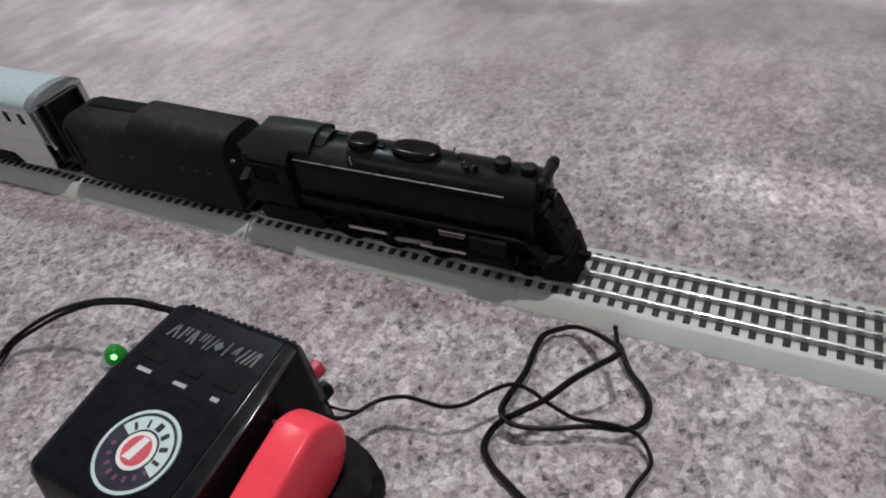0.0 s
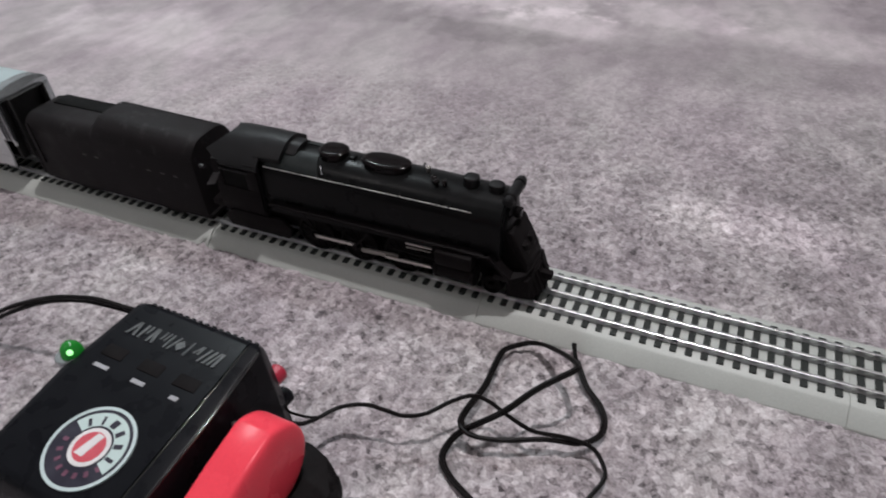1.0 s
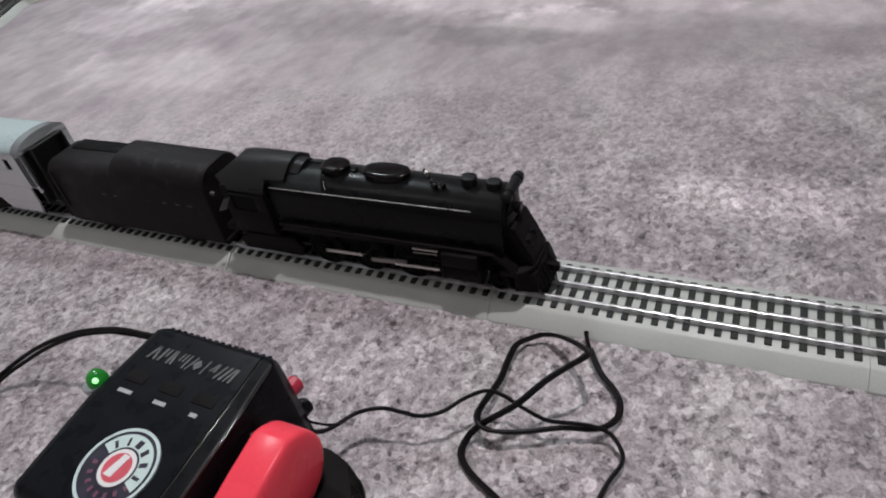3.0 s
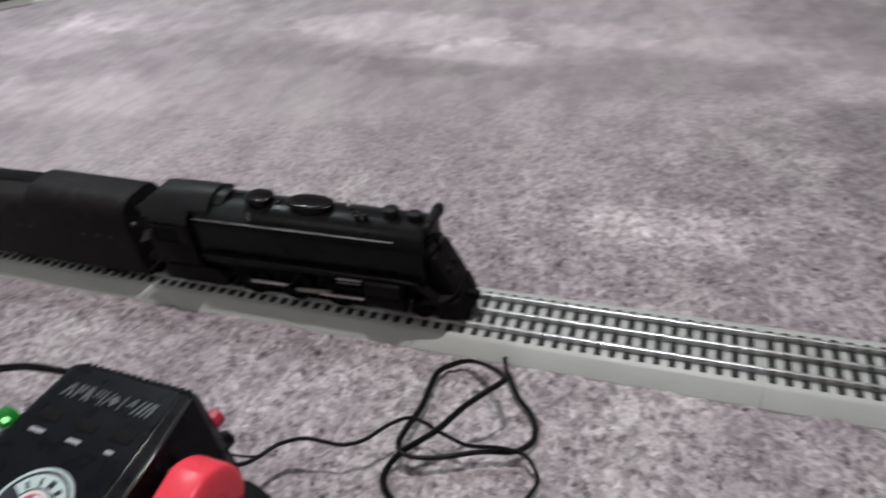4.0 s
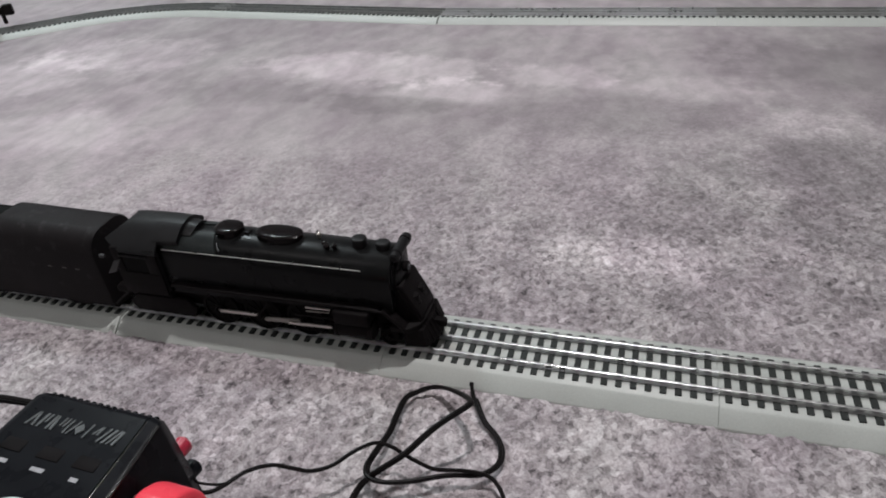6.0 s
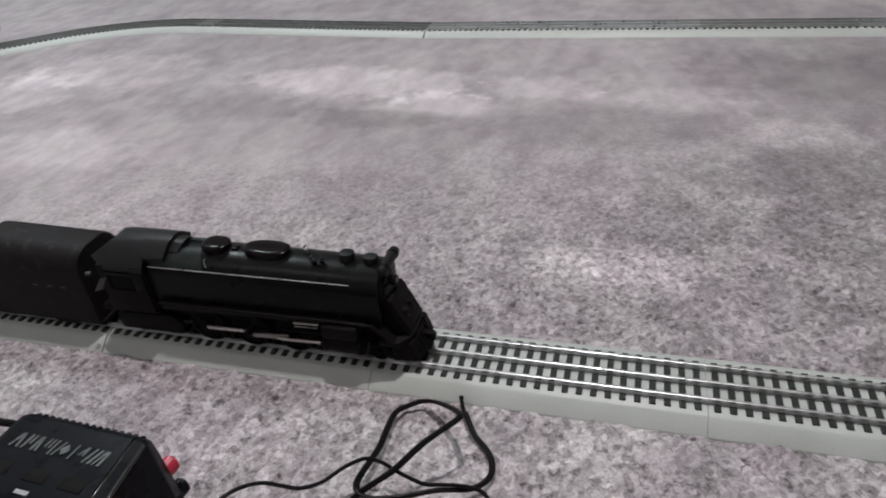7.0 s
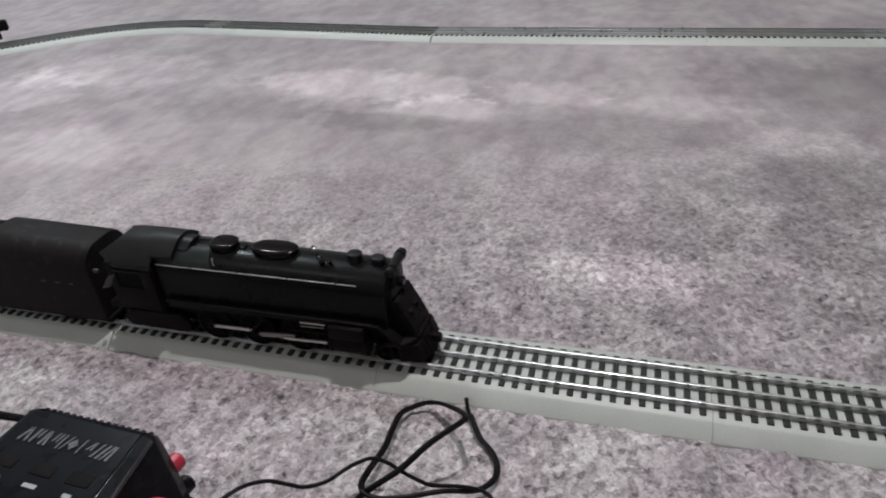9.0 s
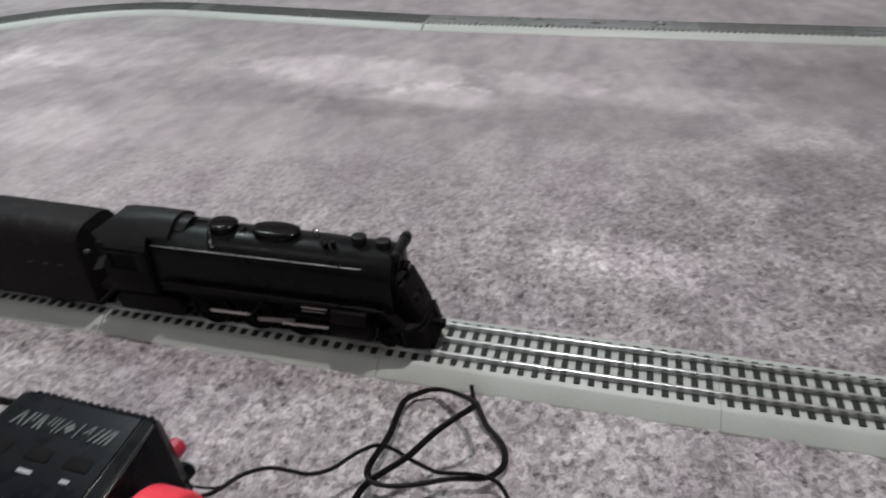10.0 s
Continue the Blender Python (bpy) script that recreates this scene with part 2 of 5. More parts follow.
    one.inputs[0].default_value = 1
    l.new(ramp.outputs[0], one.inputs[6])
    l.new(hue.outputs[0], one.inputs[7])
    sums = n.new("ShaderNodeMath")
    sums.operation = "ADD"
    l.new(patch.outputs["Fac"], sums.inputs[0])
    l.new(wide.outputs["Fac"], sums.inputs[1])
    worn = n.new("ShaderNodeMapRange")
    worn.inputs[1].default_value, worn.inputs[2].default_value = 0.86, 1.14
    worn.inputs[3].default_value, worn.inputs[4].default_value = 0.86, 1.13
    l.new(sums.outputs[0], worn.inputs[0])
    # worn lighter and darker pile, uneven light painted into some: centre, half sizes, gain
    lumps = n.new("ShaderNodeMapRange")
    lumps.inputs[1].default_value, lumps.inputs[2].default_value = 0.34, 0.66
    lumps.inputs[3].default_value, lumps.inputs[4].default_value = 0.88, 1.13
    l.new(clump.outputs["Fac"], lumps.inputs[0])
    # bunches of tufts that lean the same way
    bunch = noise_tex(70, 1, 0.5)
    bunch.inputs["Distortion"].default_value = 0.5
    lean = n.new("ShaderNodeMapRange")
    lean.inputs[1].default_value, lean.inputs[2].default_value = 0.36, 0.64
    lean.inputs[3].default_value, lean.inputs[4].default_value = -0.13, 0.14
    l.new(bunch.outputs["Fac"], lean.inputs[0])
    leant = n.new("ShaderNodeMath")
    leant.operation = "MULTIPLY"
    fade = n.new("ShaderNodeMath")
    fade.operation = "MULTIPLY"
    l.new(lean.outputs[0], fade.inputs[0])
    l.new(lie.outputs[0], fade.inputs[1])
    level = n.new("ShaderNodeMath")
    level.operation = "ADD"
    l.new(fade.outputs[0], level.inputs[0])
    level.inputs[1].default_value = 1.0
    l.new(lumps.outputs[0], leant.inputs[0])
    l.new(level.outputs[0], leant.inputs[1])
    both = n.new("ShaderNodeMath")
    both.operation = "MULTIPLY"
    l.new(worn.outputs[0], both.inputs[0])
    l.new(leant.outputs[0], both.inputs[1])
    total = both.outputs[0]
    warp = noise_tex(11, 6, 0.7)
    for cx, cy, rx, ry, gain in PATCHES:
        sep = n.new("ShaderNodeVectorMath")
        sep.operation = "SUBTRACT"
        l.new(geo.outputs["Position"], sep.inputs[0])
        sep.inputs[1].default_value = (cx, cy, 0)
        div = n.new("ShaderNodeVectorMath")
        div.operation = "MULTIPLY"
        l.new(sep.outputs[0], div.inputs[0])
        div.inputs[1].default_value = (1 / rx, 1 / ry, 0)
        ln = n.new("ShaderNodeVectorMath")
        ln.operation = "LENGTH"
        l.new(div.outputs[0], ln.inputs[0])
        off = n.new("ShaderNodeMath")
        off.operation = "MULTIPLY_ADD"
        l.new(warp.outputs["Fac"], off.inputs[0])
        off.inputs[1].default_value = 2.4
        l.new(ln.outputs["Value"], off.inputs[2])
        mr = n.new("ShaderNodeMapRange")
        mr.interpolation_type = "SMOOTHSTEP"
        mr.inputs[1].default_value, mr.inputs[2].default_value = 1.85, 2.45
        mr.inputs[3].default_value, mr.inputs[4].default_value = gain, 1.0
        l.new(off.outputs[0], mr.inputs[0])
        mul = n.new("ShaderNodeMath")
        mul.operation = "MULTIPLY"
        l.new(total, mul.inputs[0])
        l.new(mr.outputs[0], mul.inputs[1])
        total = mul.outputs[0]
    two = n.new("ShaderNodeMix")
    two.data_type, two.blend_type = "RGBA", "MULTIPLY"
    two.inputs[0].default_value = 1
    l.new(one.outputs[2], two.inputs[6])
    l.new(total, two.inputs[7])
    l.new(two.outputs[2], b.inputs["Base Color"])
    bp = n.new("ShaderNodeBump")
    bp.inputs["Strength"].default_value = 0.55
    bp.inputs["Distance"].default_value = 0.0016
    stand = n.new("ShaderNodeMath")
    stand.operation = "MULTIPLY"
    l.new(lie.outputs[0], stand.inputs[0])
    stand.inputs[1].default_value = 0.55
    l.new(stand.outputs[0], bp.inputs["Strength"])
    l.new(nicked.outputs[0], bp.inputs["Height"])
    l.new(bp.outputs[0], b.inputs["Normal"])
    return m


M_CARPET = carpet_material()
M_WALL = material("wall_paint", (0.58, 0.575, 0.57), 0.8, vary=0.05, scale=4, bump=0.0004)
M_CEIL = material("ceiling_paint", (0.74, 0.74, 0.73), 0.85, vary=0.04, scale=4, bump=0.0006)
M_BED = material("roadbed_plastic", (0.470, 0.494, 0.466), 0.45, vary=0.10, scale=25, bump=0.00015, bump_scale=900)
M_TIE = material("tie_plastic", (0.028, 0.032, 0.030), 0.55, vary=0.25, scale=180, bump=0.0002, per_object=0.3, spec=0.25)
M_RAIL = material("rail_steel", (0.70, 0.71, 0.72), 0.32, 0.95, vary=0.12, scale=40, bump=0.000008, bump_scale=1500)
# darker copy of the rail colour where tilted sections miss the lamp's reflection
M_RAIL_DULL = material("rail_dimmed", (0.56, 0.565, 0.56), 0.36, 0.9, vary=0.25, scale=60, bump=0.000012, bump_scale=1200)
M_RAIL_DARK = material("rail_dark_grey", (0.36, 0.365, 0.36), 0.40, 0.85, vary=0.3, scale=60, bump=0.000012, bump_scale=1200)
M_LOCO = material("loco_black_paint", (0.0062, 0.0065, 0.0067), 0.32, vary=0.3, scale=70, bump=0.0001, bump_scale=900, spec=0.10)
M_DOME = material("dome_gloss_black", (0.0078, 0.0060, 0.0063), 0.16, vary=0.2, scale=90, bump=0.00003, bump_scale=900, spec=0.15)
M_CABROOF = material("loco_cab_black", (0.0100, 0.0100, 0.0108), 0.45, vary=0.3, scale=80, bump=0.00012, bump_scale=1200, spec=0.2, scuff=0.012)
M_UNDER = material("loco_frame_black", (0.0080, 0.0066, 0.0070), 0.6, vary=0.35, scale=110, bump=0.0002, spec=0.08)
M_PLATE = material("firebox_plate_grey", (0.019, 0.0225, 0.0225), 0.4, vary=0.25, scale=110, bump=0.0001, spec=0.14)
M_TENDER = material("tender_black", (0.0100, 0.0082, 0.0090), 0.6, vary=0.5, scale=45, bump=0.00015, bump_scale=1100, spec=0.16, scuff=0.030)
M_ROD = material("rod_nickel", (0.55, 0.53, 0.50), 0.32, 0.9, vary=0.15, scale=90, bump=0.00005)
M_RODDULL = material("rod_dull_nickel", (0.30, 0.285, 0.265), 0.5, 0.7, vary=0.3, scale=140, bump=0.00005)
M_WHEEL = material("wheel_iron", (0.0075, 0.0066, 0.0068), 0.6, 0.0, vary=0.3, scale=120, bump=0.0001, spec=0.06)
M_MARK = material("faded_lettering", (0.050, 0.046, 0.045), 0.6, vary=0.4, scale=300)
M_SILVER = material("car_silver", (0.66, 0.67, 0.68), 0.4, 0.15, vary=0.08, scale=50, bump=0.00008)
M_ROOF = material("car_roof_grey_green", (0.42, 0.52, 0.53), 0.32, 0.1, vary=0.08, scale=40, bump=0.00008)
M_DARKWIN = material("dark_glazing", (0.006, 0.006, 0.006), 0.6, vary=0.2, scale=80, spec=0.05)
M_DIAPH = material("diaphragm_black", (0.006, 0.006, 0.006), 0.65, vary=0.3, scale=200)
M_ROOFEND = material("roof_end_chrome", (0.40, 0.43, 0.44), 0.14, 0.85, vary=0.15, scale=60)
M_CASEGREY = material("worn_grey_paint", (0.026, 0.026, 0.027), 0.5, vary=0.2, scale=120)
M_GUNMETAL = material("end_frame_gunmetal", (0.11, 0.115, 0.12), 0.22, 0.75, vary=0.15, scale=90)
M_CASE = material("transformer_case_black", (0.0076, 0.0082, 0.0104), 0.3, vary=0.2, scale=60, bump=0.00003, bump_scale=1400, spec=0.08)
M_CASE_GLOSS = material("transformer_trim_black", (0.008, 0.008, 0.009), 0.11, vary=0.1, scale=60, spec=1.0)
M_RED = material("throttle_red", (0.98, 0.075, 0.110), 0.30, vary=0.05, scale=30, bump=0.00003, bump_scale=600, spec=0.15)
M_REDPOST = material("post_red", (0.50, 0.03, 0.065), 0.35, vary=0.1, scale=90)
M_EMBOSS = material("embossed_grey", (0.070, 0.075, 0.077), 0.5, vary=0.5, scale=250)
M_LABEL = material("label_print_grey", (0.36, 0.36, 0.38), 0.5, vary=0.15, scale=300)
M_BADGE_RIM = material("badge_rim_pale", (0.55, 0.66, 0.66), 0.35, vary=0.06, scale=90)
M_BADGE_NAVY = material("badge_navy", (0.022, 0.020, 0.035), 0.35, vary=0.2, scale=90)
M_BADGE_MINT = material("badge_mint", (0.55, 0.68, 0.66), 0.4, vary=0.05, scale=90)
M_BADGE_WHITE = material("badge_white", (0.78, 0.76, 0.76), 0.4, vary=0.04, scale=90)
M_BADGE_RED = material("badge_red", (0.62, 0.09, 0.12), 0.4, vary=0.08, scale=90)
M_BADGE_PURPLE = material("badge_purple", (0.16, 0.06, 0.10), 0.4, vary=0.2, scale=90)
M_WIRE = material("wire_black_vinyl", (0.0062, 0.0048, 0.0050), 0.45, vary=0.2, scale=120, bump=0.0001, spec=0.16)
M_CARRED = material("freight_red", (0.30, 0.05, 0.06), 0.45, vary=0.15, scale=60)
M_CARTEAL = material("freight_teal", (0.05, 0.20, 0.18), 0.45, vary=0.15, scale=60)
M_CARWHITE = material("freight_white", (0.66, 0.68, 0.66), 0.45, vary=0.08, scale=60)
M_CARGREY = material("freight_grey", (0.20, 0.22, 0.25), 0.45, vary=0.1, scale=60)
M_SHADE = material("lamp_metal", (0.7, 0.7, 0.68), 0.4, vary=0.04, scale=20)

M_LED = bpy.data.materials.new("green_light")
M_LED.use_nodes = True
led_b = M_LED.node_tree.nodes["Principled BSDF"]
led_b.inputs["Base Color"].default_value = (0.01, 0.16, 0.02, 1)
led_b.inputs["Roughness"].default_value = 0.12
led_b.inputs["Emission Color"].default_value = (0.02, 0.75, 0.06, 1)
led_b.inputs["Emission Strength"].default_value = 0.07
M_LEDCORE = bpy.data.materials.new("green_light_core")
M_LEDCORE.use_nodes = True
led_c = M_LEDCORE.node_tree.nodes["Principled BSDF"]
led_c.inputs["Base Color"].default_value = (0.2, 0.8, 0.25, 1)
led_c.inputs["Emission Color"].default_value = (0.35, 1.0, 0.35, 1)
led_c.inputs["Emission Strength"].default_value = 1.5
M_DIFFUSER = bpy.data.materials.new("lamp_diffuser")
M_DIFFUSER.use_nodes = True
dif = M_DIFFUSER.node_tree.nodes["Principled BSDF"]
dif.inputs["Base Color"].default_value = (0.9, 0.9, 0.88, 1)
dif.inputs["Emission Color"].default_value = (1, 0.97, 0.92, 1)
dif.inputs["Emission Strength"].default_value = 6.0


# ---------------------------------------------------------------- mesh helpers
def mesh_of(name, bm, mat, angle=38):
    me = bpy.data.meshes.new(name)
    bmesh.ops.recalc_face_normals(bm, faces=bm.faces[:])
    for f in bm.faces:
        f.smooth = True
    bm.to_mesh(me)
    bm.free()
    me.set_sharp_from_angle(angle=radians(angle))
    me.materials.append(mat)
    return me


def part(name, bm, mat, parent, label="", at=None):
    """Links a bmesh as one mesh object under a thing or a part."""
    ob = new(name, mesh_of(name, bm, mat))
    ob.parent = parent
    if at is not None:
        ob.matrix_basis = at
    if label:
        tagged(ob, label)
    return ob


def piece(name, me, parent, m):
    ob = new(name, me)
    ob.parent = parent
    ob.matrix_basis = m
    return ob


def thing(name, label, category, group="", kind="", at=None):
    ob = tagged(new(name), label, category, group, kind)
    if at is not None:
        ob.matrix_basis = at
    return ob


def box(bm, x0, x1, y0, y1, z0, z1, bevel=0.0, seg=2):
    out = bmesh.ops.create_cube(bm, size=1.0)
    vs = out["verts"]
    for v in vs:
        v.co = Vector(((x0 + x1) / 2 + v.co.x * (x1 - x0), (y0 + y1) / 2 + v.co.y * (y1 - y0), (z0 + z1) / 2 + v.co.z * (z1 - z0)))
    if bevel:
        es = list({e for v in vs for e in v.link_edges})
        bmesh.ops.bevel(bm, geom=es, offset=bevel, segments=seg, affect="EDGES", profile=0.5)


def ring_loft(bm, rings, cap=True, closed=True):
    """Skins a row of rings of equally many points."""
    vs = [[bm.verts.new(p) for p in r] for r in rings]
    k = len(vs[0])
    for a, b in zip(vs, vs[1:]):
        for i in range(k if closed else k - 1):
            j = (i + 1) % k
            bm.faces.new((a[i], a[j], b[j], b[i]))
    if cap:
        bm.faces.new(vs[0])
        bm.faces.new(vs[-1])
    return vs


def circle_pts(c, u, v, r, seg):
    return [Vector(c) + r * (math.cos(2 * math.pi * i / seg) * u + math.sin(2 * math.pi * i / seg) * v) for i in range(seg)]


def lathe(bm, p0, axis, steps, seg=24):
    """A turned body: steps of (distance along the axis, radius)."""
    a = Vector(axis).normalized()
    u = a.orthogonal().normalized()
    v = a.cross(u)
    ring_loft(bm, [circle_pts(Vector(p0) + a * d, u, v, max(r, 1e-5), seg) for d, r in steps])


def rod(bm, p0, p1, r, seg=16, bevel=0.15):
    d = (Vector(p1) - Vector(p0)).length
    e = min(r * bevel, d * 0.2)
    lathe(bm, p0, Vector(p1) - Vector(p0), [(0, r - e), (e, r), (d - e, r), (d, r - e)], seg)


def tube(bm, pts, r, seg=8, sub=6):
    """A round cord through the points, smoothed."""
    P = [Vector(p) for p in pts]
    line = []
    for i in range(len(P) - 1):
        a, b, c, d = P[max(i - 1, 0)], P[i], P[i + 1], P[min(i + 2, len(P) - 1)]
        for s in range(sub):
            t = s / sub
            line.append(0.5 * (2 * b + (c - a) * t + (2 * a - 5 * b + 4 * c - d) * t * t + (3 * b - 3 * c + d - a) * t ** 3))
    line.append(P[-1])
    rings, u = [], None
    for i, p in enumerate(line):
        t = (line[min(i + 1, len(line) - 1)] - line[max(i - 1, 0)]).normalized()
        u = t.orthogonal().normalized() if u is None else (u - t * u.dot(t)).normalized()
        rings.append(circle_pts(p, u, t.cross(u), r, seg))
    ring_loft(bm, rings)


def prism_x(bm, profile, x0, x1, bevel=0.0):
    """Extrudes a (y, z) outline along x."""
    ring_loft(bm, [[(x, y, z) for y, z in profile] for x in (x0, x1)])
    if bevel:
        bmesh.ops.bevel(bm, geom=bm.edges[:], offset=bevel, segments=2, affect="EDGES", profile=0.5)


def prism_y(bm, profile, y0, y1, bevel=0.0):
    """Extrudes an (x, z) outline along y."""
    ring_loft(bm, [[(x, y, z) for x, z in profile] for y in (y0, y1)])
    if bevel:
        bmesh.ops.bevel(bm, geom=bm.edges[:], offset=bevel, segments=2, affect="EDGES", profile=0.5)


def prism_z(bm, profile, z0, z1, bevel=0.0):
    """Extrudes an (x, y) outline along z."""
    ring_loft(bm, [[(x, y, z) for x, y in profile] for z in (z0, z1)])
    if bevel:
        bmesh.ops.bevel(bm, geom=bm.edges[:], offset=bevel, segments=2, affect="EDGES", profile=0.5)


# ---------------------------------------------------------------- room
def spaced(lo, fine_lo, fine_hi, hi, fine, coarse):
    out = list(np.arange(fine_lo, fine_hi, fine))
    step, x = fine, fine_lo
    left = []
    while x > lo:
        step = min(step * 1.12, coarse)
        x -= step
        left.append(max(x, lo))
    step, x = fine, out[-1]
    right = []
    while x < hi:
        step = min(step * 1.12, coarse)
        x += step
        right.append(min(x, hi))
    return np.array(left[::-1] + out + right)


def build_carpet():
    xs = spaced(-2.85, -0.46, 0.48, 2.6, 0.0018, 0.12)
    ys = spaced(-2.2, -0.24, 0.30, 3.2, 0.0018, 0.10)
    rng = np.random.RandomState(7)

    def field(cell, seed):
        """Smooth random heights with the given cell."""
        g = np.random.RandomState(seed).rand(int(6.4 / cell) + 3, int(5.8 / cell) + 3)
        u, v = (xs + 2.85) / cell, (ys + 2.2) / cell
        i, j = u.astype(int), v.astype(int)
        fu, fv = (u - i)[:, None], (v - j)[None, :]
        fu, fv = fu * fu * (3 - 2 * fu), fv * fv * (3 - 2 * fv)
        a, b = g[np.ix_(i, j)], g[np.ix_(i + 1, j)]
        c, d = g[np.ix_(i, j + 1)], g[np.ix_(i + 1, j + 1)]
        return (a * (1 - fu) + b * fu) * (1 - fv) + (c * (1 - fu) + d * fu) * fv

    z = 0.0018 + 0.0032 * field(0.0046, 1) + 0.0020 * field(0.014, 2) + 0.0008 * (rng.rand(len(xs), len(ys)) - 0.5)
    step = np.maximum(np.gradient(xs)[:, None], np.gradient(ys)[None, :])
    z = 0.0044 + (z - 0.0044) * np.clip((0.0050 - step) / 0.0030, 0.0, 1.0)
    X, Y = np.meshgrid(xs, ys, indexing="ij")
    co = np.stack([X, Y, z], -1).reshape(-1, 3)
    nx, ny = len(xs), len(ys)
    idx = np.arange(nx * ny).reshape(nx, ny)
    quads = np.stack([idx[:-1, :-1], idx[1:, :-1], idx[1:, 1:], idx[:-1, 1:]], -1).reshape(-1, 4)
    me = bpy.data.meshes.new("floor")
    me.vertices.add(len(co))
    me.vertices.foreach_set("co", co.ravel())
    me.loops.add(quads.size)
    me.loops.foreach_set("vertex_index", quads.ravel())
    me.polygons.add(len(quads))
    me.polygons.foreach_set("loop_start", np.arange(0, quads.size, 4))
    me.polygons.foreach_set("loop_total", np.full(len(quads), 4))
    me.update()
    me.validate()
    me.materials.append(M_CARPET)
    for p in me.polygons:
        p.use_smooth = True
    tagged(new("floor", me), "mauve-grey cut pile carpet with worn lighter patches", "carpet", kind="structure")


build_carpet()


def slab(name, label, x0, x1, y0, y1, z0, z1, mat):
    bm = bmesh.new()
    box(bm, x0, x1, y0, y1, z0, z1)
    tagged(new(name, mesh_of(name, bm, mat)), label, "wall", kind="structure")


slab("wall_north", "plain painted room wall", -2.9, 2.7, 3.2, 3.3, -0.05, 2.45, M_WALL)
slab("wall_south", "plain painted room wall", -2.9, 2.7, -2.3, -2.2, -0.05, 2.45, M_WALL)
slab("wall_west", "plain painted room wall", -2.9, -2.8, -2.2, 3.2, -0.05, 2.45, M_WALL)
slab("wall_east", "plain painted room wall", 2.6, 2.7, -2.2, 3.2, -0.05, 2.45, M_WALL)
bm = bmesh.new()
box(bm, -2.9, 2.7, -2.3, 3.3, 2.45, 2.5)
tagged(new("ceiling", mesh_of("ceiling", bm, M_CEIL)), "plain white painted ceiling", "ceiling", kind="structure")

ceiling_light = thing("ceiling_light", "unseen round white ceiling light that is switched on", "lamp", at=pose(LAMP[0], LAMP[1], 2.45))
bm = bmesh.new()
lathe(bm, (0, 0, 0), (0, 0, -1), [(0, 0.16), (0.02, 0.17), (0.06, 0.16), (0.06, 0.15), (0.03, 0.15)], 40)
part("base", bm, M_SHADE, ceiling_light)
bm = bmesh.new()
lathe(bm, (0, 0, -0.035), (0, 0, -1), [(0, 0.14), (0.04, 0.14), (0.075, 0.11), (0.09, 0.05), (0.092, 0.0)], 40)
part("diffuser", bm, M_DIFFUSER, ceiling_light)
# fixture added over the unseen fill light
copy_thing(ceiling_light, pose(FILL_LAMP[0], FILL_LAMP[1], 2.45))
copy_thing(ceiling_light, pose(SIDE_LAMP[0], SIDE_LAMP[1], 2.45))

# ---------------------------------------------------------------- track
SECTION = 0.254
RAIL_TOP = 0.0200
TIE_TOP = 0.0155
BED_TOP = 0.0143
TIE_HALF = 0.0252
GAUGE = 0.0172
PITCH = 0.010474
BED_PROFILE = [(-0.0412, -0.001), (-0.0408, 0.0046), (-0.0402, 0.0054), (-0.0300, 0.0130), (-0.0278, BED_TOP), (0.0278, BED_TOP), (0.0300, 0.0130), (0.0402, 0.0054), (0.0408, 0.0046), (0.0412, -0.001)]
RAIL_PROFILE = [(-0.0013, 0.0), (-0.0013, 0.0003), (-0.0004, 0.0006), (-0.0004, 0.0033), (-0.0009, 0.0037), (-0.0010, 0.00438), (-0.0007, 0.0045),
                (0.0007, 0.0045), (0.0010, 0.00438), (0.0009, 0.0037), (0.0004, 0.0033), (0.0004, 0.0006), (0.0013, 0.0003), (0.0013, 0.0)]

bm = bmesh.new()
box(bm, -0.0024, 0.0024, -TIE_HALF, TIE_HALF, BED_TOP - 0.001, TIE_TOP, 0.0004, 1)
TIE_MESH = mesh_of("tie", bm, M_TIE)


def sweep(bm, profile, z0, y_off, frames):
    """Carries a (y, z) outline along frames of (point, sideways)."""
    ring_loft(bm, [[p + side * (y + y_off) + Vector((0, 0, z0 + z)) for y, z in profile] for p, side in frames])


def track_section(name, label, frames, ties, m, rail_mat):
    """One plastic track section with its roadbed, three rails and ties; frames run from end to end."""
    sec = thing(name, label, "toy track", "track sections of the loop", at=m)
    bm = bmesh.new()
    sweep(bm, BED_PROFILE, 0.0, 0.0, frames)
    part("roadbed", bm, M_BED, sec)
    for off, what in ((-GAUGE, "outer rail"), (0.0, "centre rail"), (GAUGE, "outer rail")):
        bm = bmesh.new()
        sweep(bm, RAIL_PROFILE, TIE_TOP, off, frames)
        part("rail", bm, rail_mat, sec)
    for p, ang in ties:
        piece("tie", TIE_MESH, sec, Matrix.Translation(p) @ Matrix.Rotation(ang, 4, "Z"))
    return sec


def straight_frames():
    g = 0.00015
    return [(Vector((x, 0, 0)), Vector((0, 1, 0))) for x in (g, SECTION / 2, SECTION - g)]


def straight_ties():
    first = (SECTION - 23 * PITCH) / 2
    return [(Vector((first + i * PITCH, 0, 0)), 0.0) for i in range(24)]


CURVE_R = 0.457
CURVE_TIES = 34


def curve_frames():
    n = 18
    return [(Vector((CURVE_R * math.sin(a), CURVE_R - CURVE_R * math.cos(a), 0)), Vector((-math.sin(a), math.cos(a), 0)))
            for a in [radians(0.03 + 44.94 * i / n) for i in range(n + 1)]]


